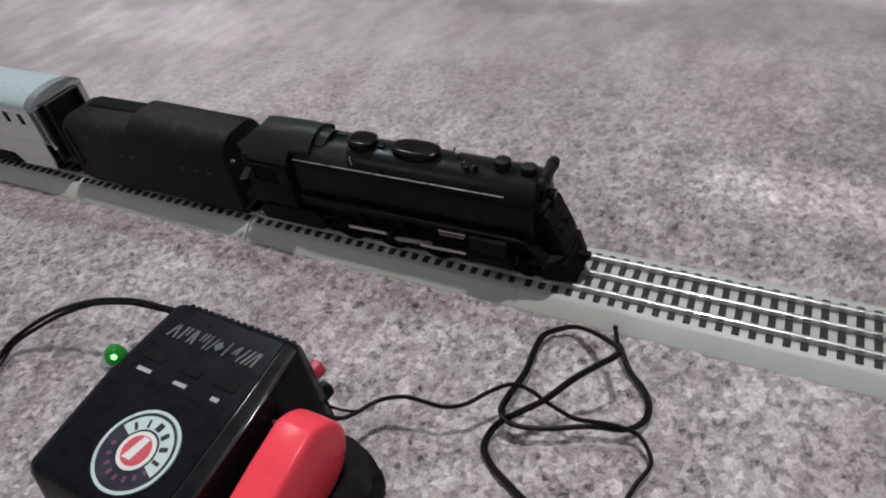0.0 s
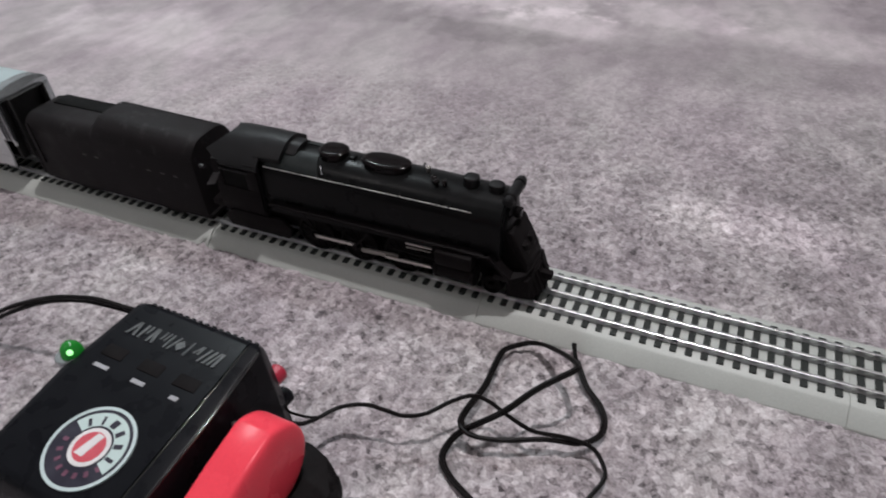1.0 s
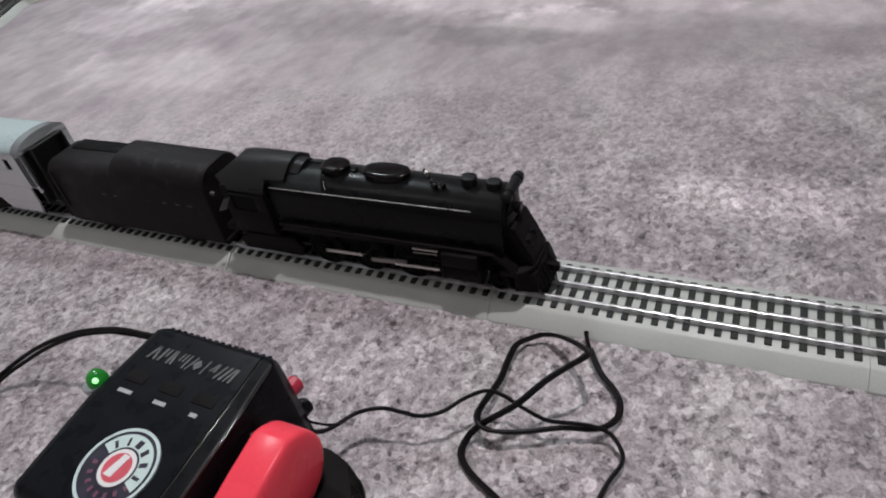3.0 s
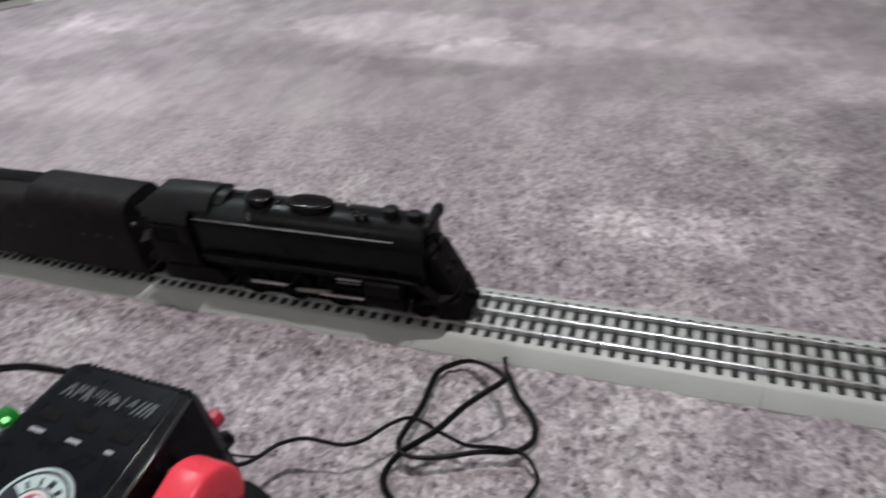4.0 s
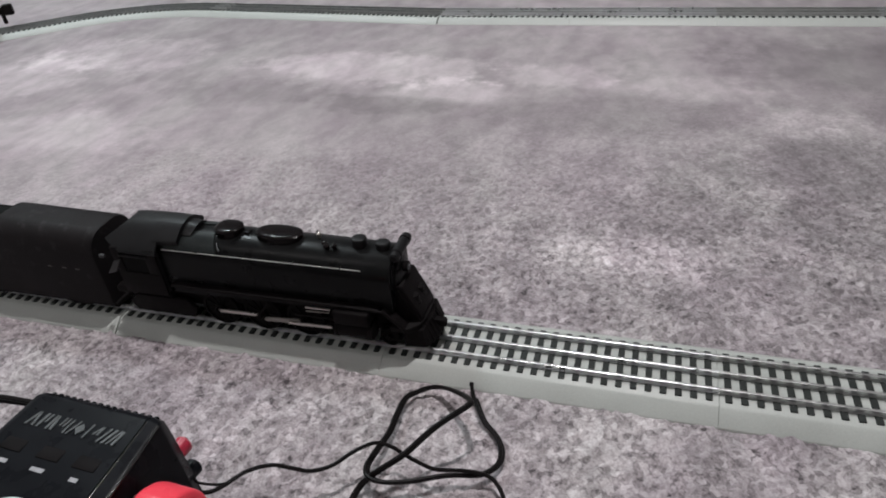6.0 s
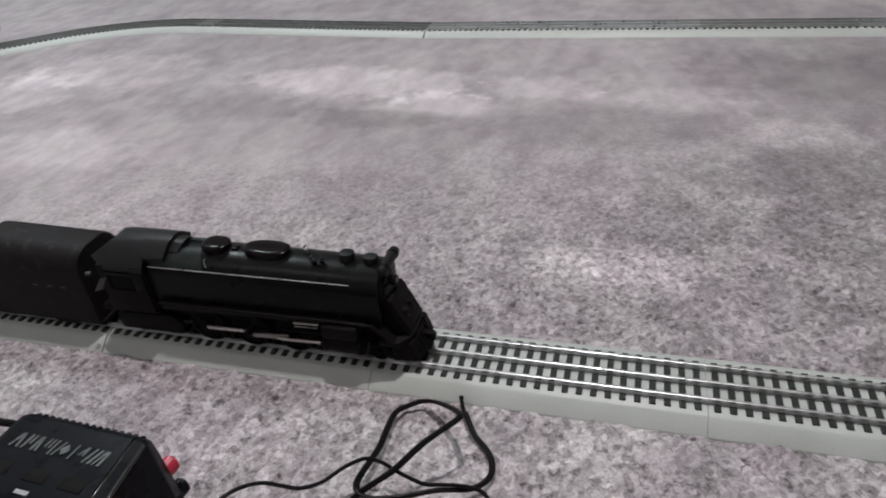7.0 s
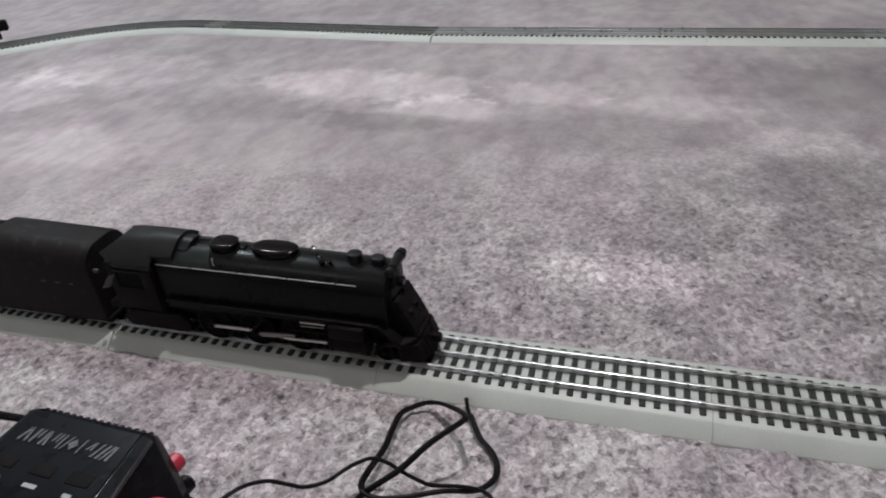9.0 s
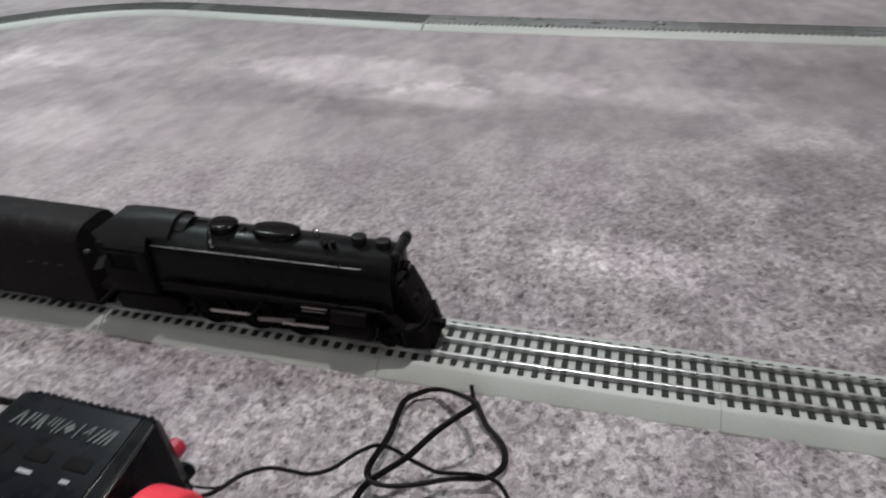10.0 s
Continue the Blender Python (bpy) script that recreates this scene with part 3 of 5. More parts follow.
def curve_ties():
    out = []
    for i in range(CURVE_TIES):
        a = radians(45 * (i + 0.5) / CURVE_TIES)
        out.append((Vector((CURVE_R * math.sin(a), CURVE_R - CURVE_R * math.cos(a), 0)), a))
    return out


BRIGHT = "grey-green plastic roadbed section with black ties and bright rails"
DULL = "grey-green plastic roadbed section with black ties and duller rails"
bright = track_section("track_section", BRIGHT, straight_frames(), straight_ties(), pose(0, 0, 0), M_RAIL)
dull = track_section("track_section", DULL, straight_frames(), straight_ties(), pose(SECTION, 0, 0), M_RAIL_DULL)
JOINT_GAP = 0.0014
for i in (-1, 2):
    copy_thing(bright, pose(i * SECTION, 0, 0))
for i in (-3, -2):
    copy_thing(bright, pose(i * SECTION - JOINT_GAP, 0, 0, 0, 0, 0.12))
FAR_Y = 0.914
FAR_X = 0.033
for i in (-1, 0, 2):
    copy_thing(bright, pose(FAR_X + i * SECTION, FAR_Y, 0))
for i in (1, 3):
    copy_thing(dull, pose(FAR_X + i * SECTION, FAR_Y, 0))


def ahead(p, deg, d):
    return (p[0] + d * math.cos(radians(deg)), p[1] + d * math.sin(radians(deg)))


# the far side bows out a little before it turns into the left-hand curve
spot, turn = (FAR_X - SECTION, FAR_Y), 175.0
black = track_section("track_section", "grey-green plastic roadbed section with black ties and dark rails", straight_frames(), straight_ties(), pose(spot[0], spot[1], 0, 0, 0, turn), M_RAIL_DARK)
spot = ahead(spot, turn, SECTION)
copy_thing(black, pose(spot[0], spot[1], 0, 0, 0, turn))
spot = ahead(spot, turn, SECTION)
FITTER = 0.0445
track_section("short_track_section", "short grey-green roadbed fitter section with black ties", [(Vector((x, 0, 0)), Vector((0, 1, 0))) for x in (0.0003, FITTER - 0.0003)],
              [(Vector((0.0065 + i * PITCH, 0, 0)), 0.0) for i in range(4)], pose(spot[0], spot[1], 0, 0, 0, turn), M_RAIL_DULL)
spot = ahead(spot, turn, FITTER)
CURVE_AT = (spot[0] - CURVE_R * math.sin(radians(turn)), spot[1] + CURVE_R * math.cos(radians(turn)))
curve = track_section("curved_track_section", "curved grey-green roadbed section with black ties and three rails", curve_frames(), curve_ties(), pose(spot[0], spot[1], 0, 0, 0, turn), M_RAIL_DARK)


def on_curve(deg, centre):
    return (centre[0] + CURVE_R * math.sin(radians(deg)), centre[1] - CURVE_R * math.cos(radians(deg)))


# a straight stands between both curves
LEG_AT, LEG_TURN = on_curve(turn + 45, CURVE_AT), turn + 45
track_section("track_section", "grey-green plastic roadbed section with dark rails under a car", straight_frames(), straight_ties(), pose(LEG_AT[0], LEG_AT[1], 0, 0, 0, LEG_TURN), M_RAIL_DARK)
LEG_END = ahead(LEG_AT, LEG_TURN, SECTION)
NEAR_FITTER = 0.058
track_section("short_track_section", "short grey-green roadbed fitter section with black ties", [(Vector((x, 0, 0)), Vector((0, 1, 0))) for x in (0.0003, NEAR_FITTER - 0.0003)],
              [(Vector((0.0065 + i * PITCH, 0, 0)), 0.0) for i in range(5)], pose(-3 * SECTION - NEAR_FITTER - 0.002, 0, 0), M_RAIL_DULL)
NEAR_CURVE = (-3 * SECTION - NEAR_FITTER - 0.002, CURVE_R)
for deg in (-90, -45):
    p = on_curve(deg, NEAR_CURVE)
    copy_thing(curve, pose(p[0], p[1], 0, 0, 0, deg))
# the joining piece between both halves of the curve
p, q = Vector((*LEG_END, 0)), Vector((*on_curve(-90, NEAR_CURVE), 0))
da, db = Vector((math.cos(radians(LEG_TURN)), math.sin(radians(LEG_TURN)), 0)) * 0.42, Vector((0, -1, 0)) * 0.30
joint = []
for i in range(31):
    t = i / 30
    pos = (2 * t ** 3 - 3 * t * t + 1) * p + (t ** 3 - 2 * t * t + t) * da + (3 * t * t - 2 * t ** 3) * q + (t ** 3 - t * t) * db
    way = ((6 * t * t - 6 * t) * p + (3 * t * t - 4 * t + 1) * da + (6 * t - 6 * t * t) * q + (3 * t * t - 2 * t) * db).normalized()
    joint.append((pos, Vector((-way.y, way.x, 0))))
track_section("flex_track_section", "bent grey-green roadbed section with black ties", joint, [(c, math.atan2(-d.x, d.y)) for c, d in joint[1:-1]], pose(0, 0, 0), M_RAIL_DARK)


# ---------------------------------------------------------------- rolling stock
def wheel_at(parent, x, y, r, spokes, mat=M_WHEEL):
    """A flanged wheel on its axle line; the outer face looks away from the track's middle."""
    s = -1 if y < 0 else 1
    bm = bmesh.new()
    lathe(bm, (x, y - s * 0.0022, RAIL_TOP + r), (0, s, 0), [(0, r + 0.0012), (0.0012, r + 0.0012), (0.0014, r), (0.0050, r), (0.0054, r - 0.0006), (0.0054, r - 0.0022), (0.0040, r - 0.0026)], 28)
    w = part("wheel", bm, mat, parent)
    bm = bmesh.new()
    lathe(bm, (x, y + s * 0.0018, RAIL_TOP + r), (0, s, 0), [(0, r * 0.30), (0.0032, r * 0.28), (0.0036, r * 0.2)], 16)
    part("hub", bm, mat, w)
    if spokes:
        for k in range(spokes):
            a = 2 * math.pi * k / spokes
            bm = bmesh.new()
            rod(bm, (x, y + s * 0.0022, RAIL_TOP + r), (x + math.cos(a) * (r - 0.001), y + s * 0.0022, RAIL_TOP + r + math.sin(a) * (r - 0.001)), 0.0007, 6)
            part("spoke", bm, mat, w)
    return w


def boiler_ring(x, half, top, mid, low, seg=28):
    """A boiler cross-section: round above, straight-sided below."""
    pts = [(x, -half, low)]
    for i in range(seg + 1):
        a = math.pi * i / seg
        pts.append((x, -half * math.cos(a), mid + (top - mid) * math.sin(a)))
    pts.append((x, half, low))
    return pts


def locomotive():
    loco = thing("steam_locomotive", "black toy steam locomotive with nickel side rods on the track", "toy locomotive", at=pose(0, 0, 0))
    # boiler shell
    bm = bmesh.new()
    ring_loft(bm, [boiler_ring(-0.196, 0.0228, 0.1030, 0.086, 0.050), boiler_ring(-0.170, 0.0228, 0.1033, 0.086, 0.050), boiler_ring(-0.060, 0.0224, 0.1028, 0.085, 0.052),
                   boiler_ring(0.000, 0.0220, 0.1018, 0.084, 0.054), boiler_ring(0.0125, 0.0217, 0.1012, 0.084, 0.056), boiler_ring(0.0130, 0.0212, 0.1006, 0.084, 0.058)])
    boiler = part("boiler", bm, M_LOCO, loco)
    # smokebox front with door and hinges
    bm = bmesh.new()
    lathe(bm, (0.0125, 0, 0.081), (1, 0, 0), [(0, 0.0190), (0.0014, 0.0190), (0.0016, 0.0150), (0.0034, 0.0145), (0.0050, 0.0100), (0.0056, 0.0)], 32)
    door = part("smokebox_door", bm, M_LOCO, loco)
    for z in (0.074, 0.088):
        bm = bmesh.new()
        box(bm, 0.0150, 0.0177, -0.013, 0.004, z - 0.0008, z + 0.0008, 0.0003, 1)
        part("hinge", bm, M_UNDER, door)
    # handrail with its posts
    for s in (-1, 1):
        bm = bmesh.new()
        rod(bm, (-0.184, s * 0.0240, 0.0945 - (0.004 if s > 0 else 0)), (-0.008, s * 0.0232, 0.0945 - (0.004 if s > 0 else 0)), 0.00042, 8)
        rail = part("handrail", bm, M_ROD, loco, "thin worn metal handrail")
        for x in (-0.150, -0.110, -0.065, -0.025):
            bm = bmesh.new()
            rod(bm, (x, s * 0.0185, 0.0940), (x, s * 0.0240, 0.0945), 0.0007, 6)
            part("handrail_post", bm, M_LOCO, rail)
    # domes
    def dome(name, x0, x1, half, base, top, mat=M_DOME, label=""):
        bm = bmesh.new()
        cx, hx = (x0 + x1) / 2, (x1 - x0) / 2
        rows = []
        h = top - base
        for d, k in ((0.0, 1.10), (0.20, 0.97), (0.60, 0.97), (0.80, 1.0), (0.90, 0.98), (0.97, 0.90), (1.0, 0.74)):
            rr = []
            for i in range(28):
                a = 2 * math.pi * i / 28
                ex = abs(math.cos(a)) ** 0.8 * math.copysign(1, math.cos(a))
                ey = abs(math.sin(a)) ** 0.8 * math.copysign(1, math.sin(a))
                rr.append((cx + ex * hx * k, ey * half * k, base + h * d))
            rows.append(rr)
        ring_loft(bm, rows)
        part(name, bm, mat, loco, label)
    dome("sand_dome", -0.1430, -0.1190, 0.0100, 0.0975, 0.1085)
    dome("steam_dome", -0.1055, -0.0650, 0.0100, 0.0975, 0.1080)
    dome("small_dome", -0.0225, -0.0105, 0.0055, 0.0975, 0.1090, M_CABROOF)
    dome("smoke_stack", -0.0030, 0.0085, 0.0050, 0.0975, 0.1072, M_CABROOF)
    bm = bmesh.new()
    tube(bm, [(-0.1350, -0.0150, 0.1003), (-0.1335, -0.0180, 0.0985), (-0.1310, -0.0203, 0.0962)], 0.0007, 6, 4)
    part("sand_pipe", bm, M_GUNMETAL, loco)
    bm = bmesh.new()
    lathe(bm, (-0.0520, 0.003, 0.1020), (0, 0, 1), [(0, 0.0014), (0.0022, 0.0013), (0.0026, 0.0021), (0.0046, 0.0021), (0.0054, 0.0012), (0.0060, 0.0004)], 14)
    part("whistle", bm, M_ROD, loco, "small bright metal whistle")
    for x, y in ((-0.0440, -0.004), (-0.0405, -0.0075), (-0.0345, -0.0065)):
        bm = bmesh.new()
        lathe(bm, (x, y, 0.0985), (0, -0.25, 1), [(0, 0.0018), (0.0045, 0.0016), (0.0052, 0.0024), (0.0068, 0.0024), (0.0076, 0.0012)], 12)
        part("valve", bm, M_DOME, loco)
    bm = bmesh.new()
    box(bm, -0.1165, -0.1115, -0.003, 0.003, 0.0995, 0.1050, 0.0008)
    part("generator", bm, M_LOCO, loco)
    # feedwater heater across the smokebox top
    bm = bmesh.new()
    lathe(bm, (0.0145, -0.0115, 0.0995), (0, 1, 0), [(0, 0.0026), (0.0012, 0.0040), (0.003, 0.0043), (0.0305, 0.0043), (0.0323, 0.0040), (0.0335, 0.0026)], 20)
    heater = part("feedwater_heater", bm, M_CABROOF, loco)
    for y in (-0.005, 0.015):
        bm = bmesh.new()
        lathe(bm, (0.0145, y - 0.001, 0.0995), (0, 1, 0), [(0, 0.0043), (0.0002, 0.0047), (0.0018, 0.0047), (0.002, 0.0043)], 20)
        part("heater_band", bm, M_UNDER, heater)
    # headlight and number plates on the smokebox front
    bm = bmesh.new()
    lathe(bm, (0.0150, 0, 0.0860), (1, 0, 0), [(0, 0.0030), (0.001, 0.0042), (0.0065, 0.0044), (0.0068, 0.0038), (0.0060, 0.0034)], 18)
    head = part("headlight", bm, M_UNDER, loco)
    bm = bmesh.new()
    lathe(bm, (0.0211, 0, 0.0860), (1, 0, 0), [(0, 0.0033), (0.0010, 0.0022), (0.0013, 0.0)], 16)
    part("lens", bm, M_GUNMETAL, head)
    # firebox shoulder plates behind the sand dome
    for s in (-1, 1):
        rings = []
        for i in range(11):
            a = radians(22 + 5.4 * i)
            k = i / 10
            x0, x1 = -0.1860 + 0.010 * k, -0.1345 - 0.007 * k
            row = []
            for grow, order in ((0.0009, (x0, x1)), (-0.0012, (x1, x0))):
                y, z = -s * (0.0228 + grow) * math.cos(a), 0.086 + (0.0173 + grow) * math.sin(a)
                row += [(x, y, z) for x in order]
            rings.append(row)
        bm = bmesh.new()
        ring_loft(bm, rings)
        part("firebox_plate", bm, M_PLATE, loco)
    # running boards and front steps
    for s in (-1, 1):
        bm = bmesh.new()
        box(bm, -0.184, 0.006, min(s * 0.0205, s * 0.0285), max(s * 0.0205, s * 0.0285), 0.0590, 0.0612, 0.0005)
        part("running_board", bm, M_UNDER, loco)
        bm = bmesh.new()
        prism_y(bm, [(0.002, 0.0612), (0.006, 0.0612), (0.024, 0.0440), (0.020, 0.0440)], min(s * 0.016, s * 0.0275), max(s * 0.016, s * 0.0275), 0.0004)
        part("front_step", bm, M_UNDER, loco)
        # steam chest and cylinder
        bm = bmesh.new()
        box(bm, -0.0350, -0.0050, min(s * 0.015, s * 0.0325), max(s * 0.015, s * 0.0325), 0.0455, 0.0585, 0.0022)
        part("steam_chest", bm, M_UNDER, loco)
        bm = bmesh.new()
        lathe(bm, (-0.0370, s * 0.0248, 0.0385), (1, 0, 0), [(0, 0.006), (0.001, 0.0085), (0.0035, 0.0085), (0.004, 0.0078), (0.030, 0.0078), (0.0305, 0.0085), (0.033, 0.0085), (0.034, 0.006)], 22)
        part("cylinder", bm, M_UNDER, loco)
        # rods
        y = s * 0.0268
        def bar(name, x0, z0, x1, z1, h, mat, yo=0.0, th=0.0014):
            bm = bmesh.new()
            a, b = Vector((x0, 0, z0)), Vector((x1, 0, z1))
            d = (b - a).normalized()
            nrm = Vector((-d.z, 0, d.x)) * h / 2
            prof = [((a - nrm).x, (a - nrm).z), ((b - nrm).x, (b - nrm).z), ((b + d * h * 0.5).x, (b + d * h * 0.5).z), ((b + nrm).x, (b + nrm).z), ((a + nrm).x, (a + nrm).z), ((a - d * h * 0.5).x, (a - d * h * 0.5).z)]
            prism_y(bm, prof, y + s * yo - th / 2, y + s * yo + th / 2, 0.0003)
            part(name, bm, mat, loco)
        bar("side_rod", -0.1450, 0.0385, -0.1080, 0.0395, 0.0030, M_ROD)
        bar("side_rod", -0.1000, 0.0362, -0.0690, 0.0385, 0.0042, M_RODDULL)
        bar("main_rod", -0.0780, 0.0372, -0.0400, 0.0385, 0.0028, M_ROD, 0.0018)
        bar("valve_rod", -0.0600, 0.0552, -0.0390, 0.0557, 0.0015, M_ROD, 0.0005)
        bar("valve_link", -0.0600, 0.0515, -0.0400, 0.0522, 0.0010, M_RODDULL, 0.0005)
        bar("crosshead_guide", -0.0700, 0.0465, -0.0360, 0.0465, 0.0020, M_WHEEL, 0.0005)
        bar("reach_rod", -0.1060, 0.0400, -0.0920, 0.0560, 0.0022, M_WHEEL, 0.0030)
        for x in (-0.146, -0.106, -0.066):
            wheel_at(loco, x, s * 0.0190, 0.0170, 12)
            bm = bmesh.new()
            lathe(bm, (x, s * 0.0225, 0.0380), (0, s, 0), [(0, 0.0024), (0.0058, 0.0024), (0.0064, 0.0018)], 12)
            part("crank_pin", bm, M_WHEEL, loco)
        wheel_at(loco, 0.0060, s * 0.0175, 0.0085, 0)
        wheel_at(loco, -0.1880, s * 0.0175, 0.0090, 0)
        wheel_at(loco, -0.2180, s * 0.0175, 0.0090, 0)
    # frame
    bm = bmesh.new()
    box(bm, -0.245, 0.020, -0.0135, 0.0135, 0.030, 0.0560, 0.001)
    part("frame", bm, M_UNDER, loco)
    # firebox sides below the boiler, behind the wheels
    bm = bmesh.new()
    box(bm, -0.200, -0.120, -0.0200, 0.0200, 0.0420, 0.0600, 0.002)
    part("firebox", bm, M_UNDER, loco)
    for s in (-1, 1):
        bm = bmesh.new()
        prism_y(bm, [(-0.232, 0.0260), (-0.172, 0.0260), (-0.168, 0.0360), (-0.176, 0.0440), (-0.226, 0.0440), (-0.236, 0.0360)], min(s * 0.0225, s * 0.0262), max(s * 0.0225, s * 0.0262), 0.0008)
        part("trailing_truck", bm, M_UNDER, loco)
    # pilot deck, pilot and coupler
    bm = bmesh.new()
    prism_z(bm, [(0.0100, -0.0265), (0.0250, -0.0265), (0.0320, -0.0190), (0.0350, -0.0100), (0.0350, 0.0100), (0.0320, 0.0190), (0.0250, 0.0265), (0.0100, 0.0265)], 0.0400, 0.0450, 0.0008)
    part("pilot_beam", bm, M_UNDER, loco)
    bm = bmesh.new()
    ring_loft(bm, [[(0.020, -0.0250, 0.0255), (0.0375, -0.0230, 0.0255), (0.0440, -0.0080, 0.0255), (0.0440, 0.0080, 0.0255), (0.0375, 0.0230, 0.0255), (0.020, 0.0250, 0.0255)],
                   [(0.020, -0.0240, 0.0400), (0.0345, -0.0200, 0.0400), (0.0375, -0.0060, 0.0400), (0.0375, 0.0060, 0.0400), (0.0345, 0.0200, 0.0400), (0.020, 0.0240, 0.0400)]])
    pilot = part("pilot", bm, M_UNDER, loco)
    for y in (-0.019, -0.0145, -0.010, -0.0055, 0.0055, 0.010, 0.0145, 0.019):
        bm = bmesh.new()
        xo = 0.0445 - 0.00042 * max(0.0, abs(y) * 1000 - 7.0)
        rod(bm, (xo, y, 0.0245), (xo - 0.0070, y * 0.85, 0.0415), 0.0009, 6)
        part("pilot_bar", bm, M_UNDER, pilot)
    bm = bmesh.new()
    box(bm, 0.0370, 0.0480, -0.0028, 0.0028, 0.0310, 0.0375, 0.0012)
    part("coupler", bm, M_UNDER, loco)
    for y in (-0.0150, 0.0150):
        bm = bmesh.new()
        rod(bm, (0.0160, y, 0.0740), (0.0320, y, 0.0450), 0.0011, 8)
        part("front_brace", bm, M_UNDER, loco)
    bm = bmesh.new()
    box(bm, 0.0120, 0.0270, -0.0105, 0.0105, 0.0450, 0.0600, 0.002)
    part("air_pump", bm, M_UNDER, loco)
    bm = bmesh.new()
    prism_y(bm, [(0.0110, 0.0450), (0.0335, 0.0450), (0.0320, 0.0520), (0.0260, 0.0640), (0.0205, 0.0770), (0.0110, 0.0780)], -0.0150, 0.0150, 0.0012)
    part("smokebox_saddle", bm, M_UNDER, loco)
    bm = bmesh.new()
    box(bm, -0.1700, -0.0400, -0.0145, 0.0145, 0.0218, 0.0305, 0.001)
    part("brake_rigging", bm, M_UNDER, loco)
    for y in (-0.006, 0.006):
        bm = bmesh.new()
        lathe(bm, (0.0255, y, 0.0450), (0, 0, 1), [(0, 0.0045), (0.010, 0.0045), (0.0105, 0.0052), (0.013, 0.0052), (0.0135, 0.0040), (0.019, 0.0040), (0.020, 0.002)], 14)
        part("pump_cylinder", bm, M_UNDER, loco)
    # cab
    for s in (-1, 1):
        lo, hi = min(s * 0.0255, s * 0.0280), max(s * 0.0255, s * 0.0280)
        bm = bmesh.new()
        box(bm, -0.2330, -0.1900, lo, hi, 0.0480, 0.0700, 0.0006)
        box(bm, -0.2330, -0.2250, lo, hi, 0.0700, 0.0945, 0.0006)
        box(bm, -0.2010, -0.1900, lo, hi, 0.0700, 0.0945, 0.0006)
        side = part("cab_side", bm, M_UNDER, loco)
        bm = bmesh.new()
        box(bm, -0.2250, -0.2010, min(s * 0.0262, s * 0.0268), max(s * 0.0262, s * 0.0268), 0.0700, 0.0900)
        part("window", bm, M_DARKWIN, side)
        bm = bmesh.new()
        box(bm, -0.2260, -0.1980, min(s * 0.0278, s * 0.0292), max(s * 0.0278, s * 0.0292), 0.0862, 0.0878, 0.0004)
        part("window_sill", bm, M_CABROOF, side)
        bm = bmesh.new()
        prism_y(bm, [(-0.2455, 0.0652), (-0.2360, 0.0680), (-0.2255, 0.0830), (-0.2342, 0.0795)], min(s * 0.0262, s * 0.0285), max(s * 0.0262, s * 0.0285), 0.0005)
        part("wing_plate", bm, M_CASEGREY, side)
        bm = bmesh.new()
        box(bm, -0.2500, -0.2450, min(s * 0.0235, s * 0.0265), max(s * 0.0235, s * 0.0265), 0.0800, 0.0830, 0.0005)
        part("bracket", bm, M_CASEGREY, side)
    bm = bmesh.new()
    box(bm, -0.2470, -0.1900, -0.0250, 0.0250, 0.0430, 0.0490, 0.0008)
    part("cab_deck", bm, M_UNDER, loco)
    bm = bmesh.new()
    box(bm, -0.1925, -0.1900, -0.0255, 0.0255, 0.0500, 0.0900, 0.0005)
    part("cab_front", bm, M_CABROOF, loco)

    def roof_arc(x_eave, x_top, half, edge, top, thick, x_mid=None):
        """Two flat slopes with a rounded crown; the ends slant from eave to crown."""
        shape = [(-1.0, 0.0), (-0.96, 0.10), (-0.75, 0.42), (-0.55, 0.70), (-0.40, 0.87), (-0.22, 0.97), (0.0, 1.0)]
        shape += [(-a, b) for a, b in shape[-2::-1]]
        if x_mid is None:
            x_mid = x_eave + (x_top - x_eave) * 0.42
        up = [((x_eave + (x_mid - x_eave) * b / 0.42) if b < 0.42 else (x_mid + (x_top - x_mid) * (b - 0.42) / 0.58), half * a, edge + (top - edge) * b) for a, b in shape]
        dn = [(px, py * 0.96, pz - thick) for px, py, pz in up[::-1]]
        return up + dn
    bm = bmesh.new()
    ring_loft(bm, [roof_arc(-0.2240, -0.2240, 0.0292, 0.0915, 0.1085, 0.0018, -0.2400), roof_arc(-0.2140, -0.2150, 0.0294, 0.0914, 0.1104, 0.0018, -0.2250), roof_arc(-0.1880, -0.1890, 0.0292, 0.0916, 0.1108, 0.0018)])
    roof = part("cab_roof", bm, M_CABROOF, loco)
    bm = bmesh.new()
    ring_loft(bm, [roof_arc(-0.1930, -0.1930, 0.0222, 0.1000, 0.1112, 0.0040), roof_arc(-0.1700, -0.1690, 0.0205, 0.1008, 0.1110, 0.0040)])
    part("roof_extension", bm, M_CABROOF, roof)
    bm = bmesh.new()
    ring_loft(bm, [roof_arc(-0.1710, -0.1690, 0.0125, 0.1030, 0.1084, 0.0050), roof_arc(-0.1610, -0.1590, 0.0120, 0.1022, 0.1078, 0.0050)])
    part("roof_front_lip", bm, M_CABROOF, roof)
    return loco


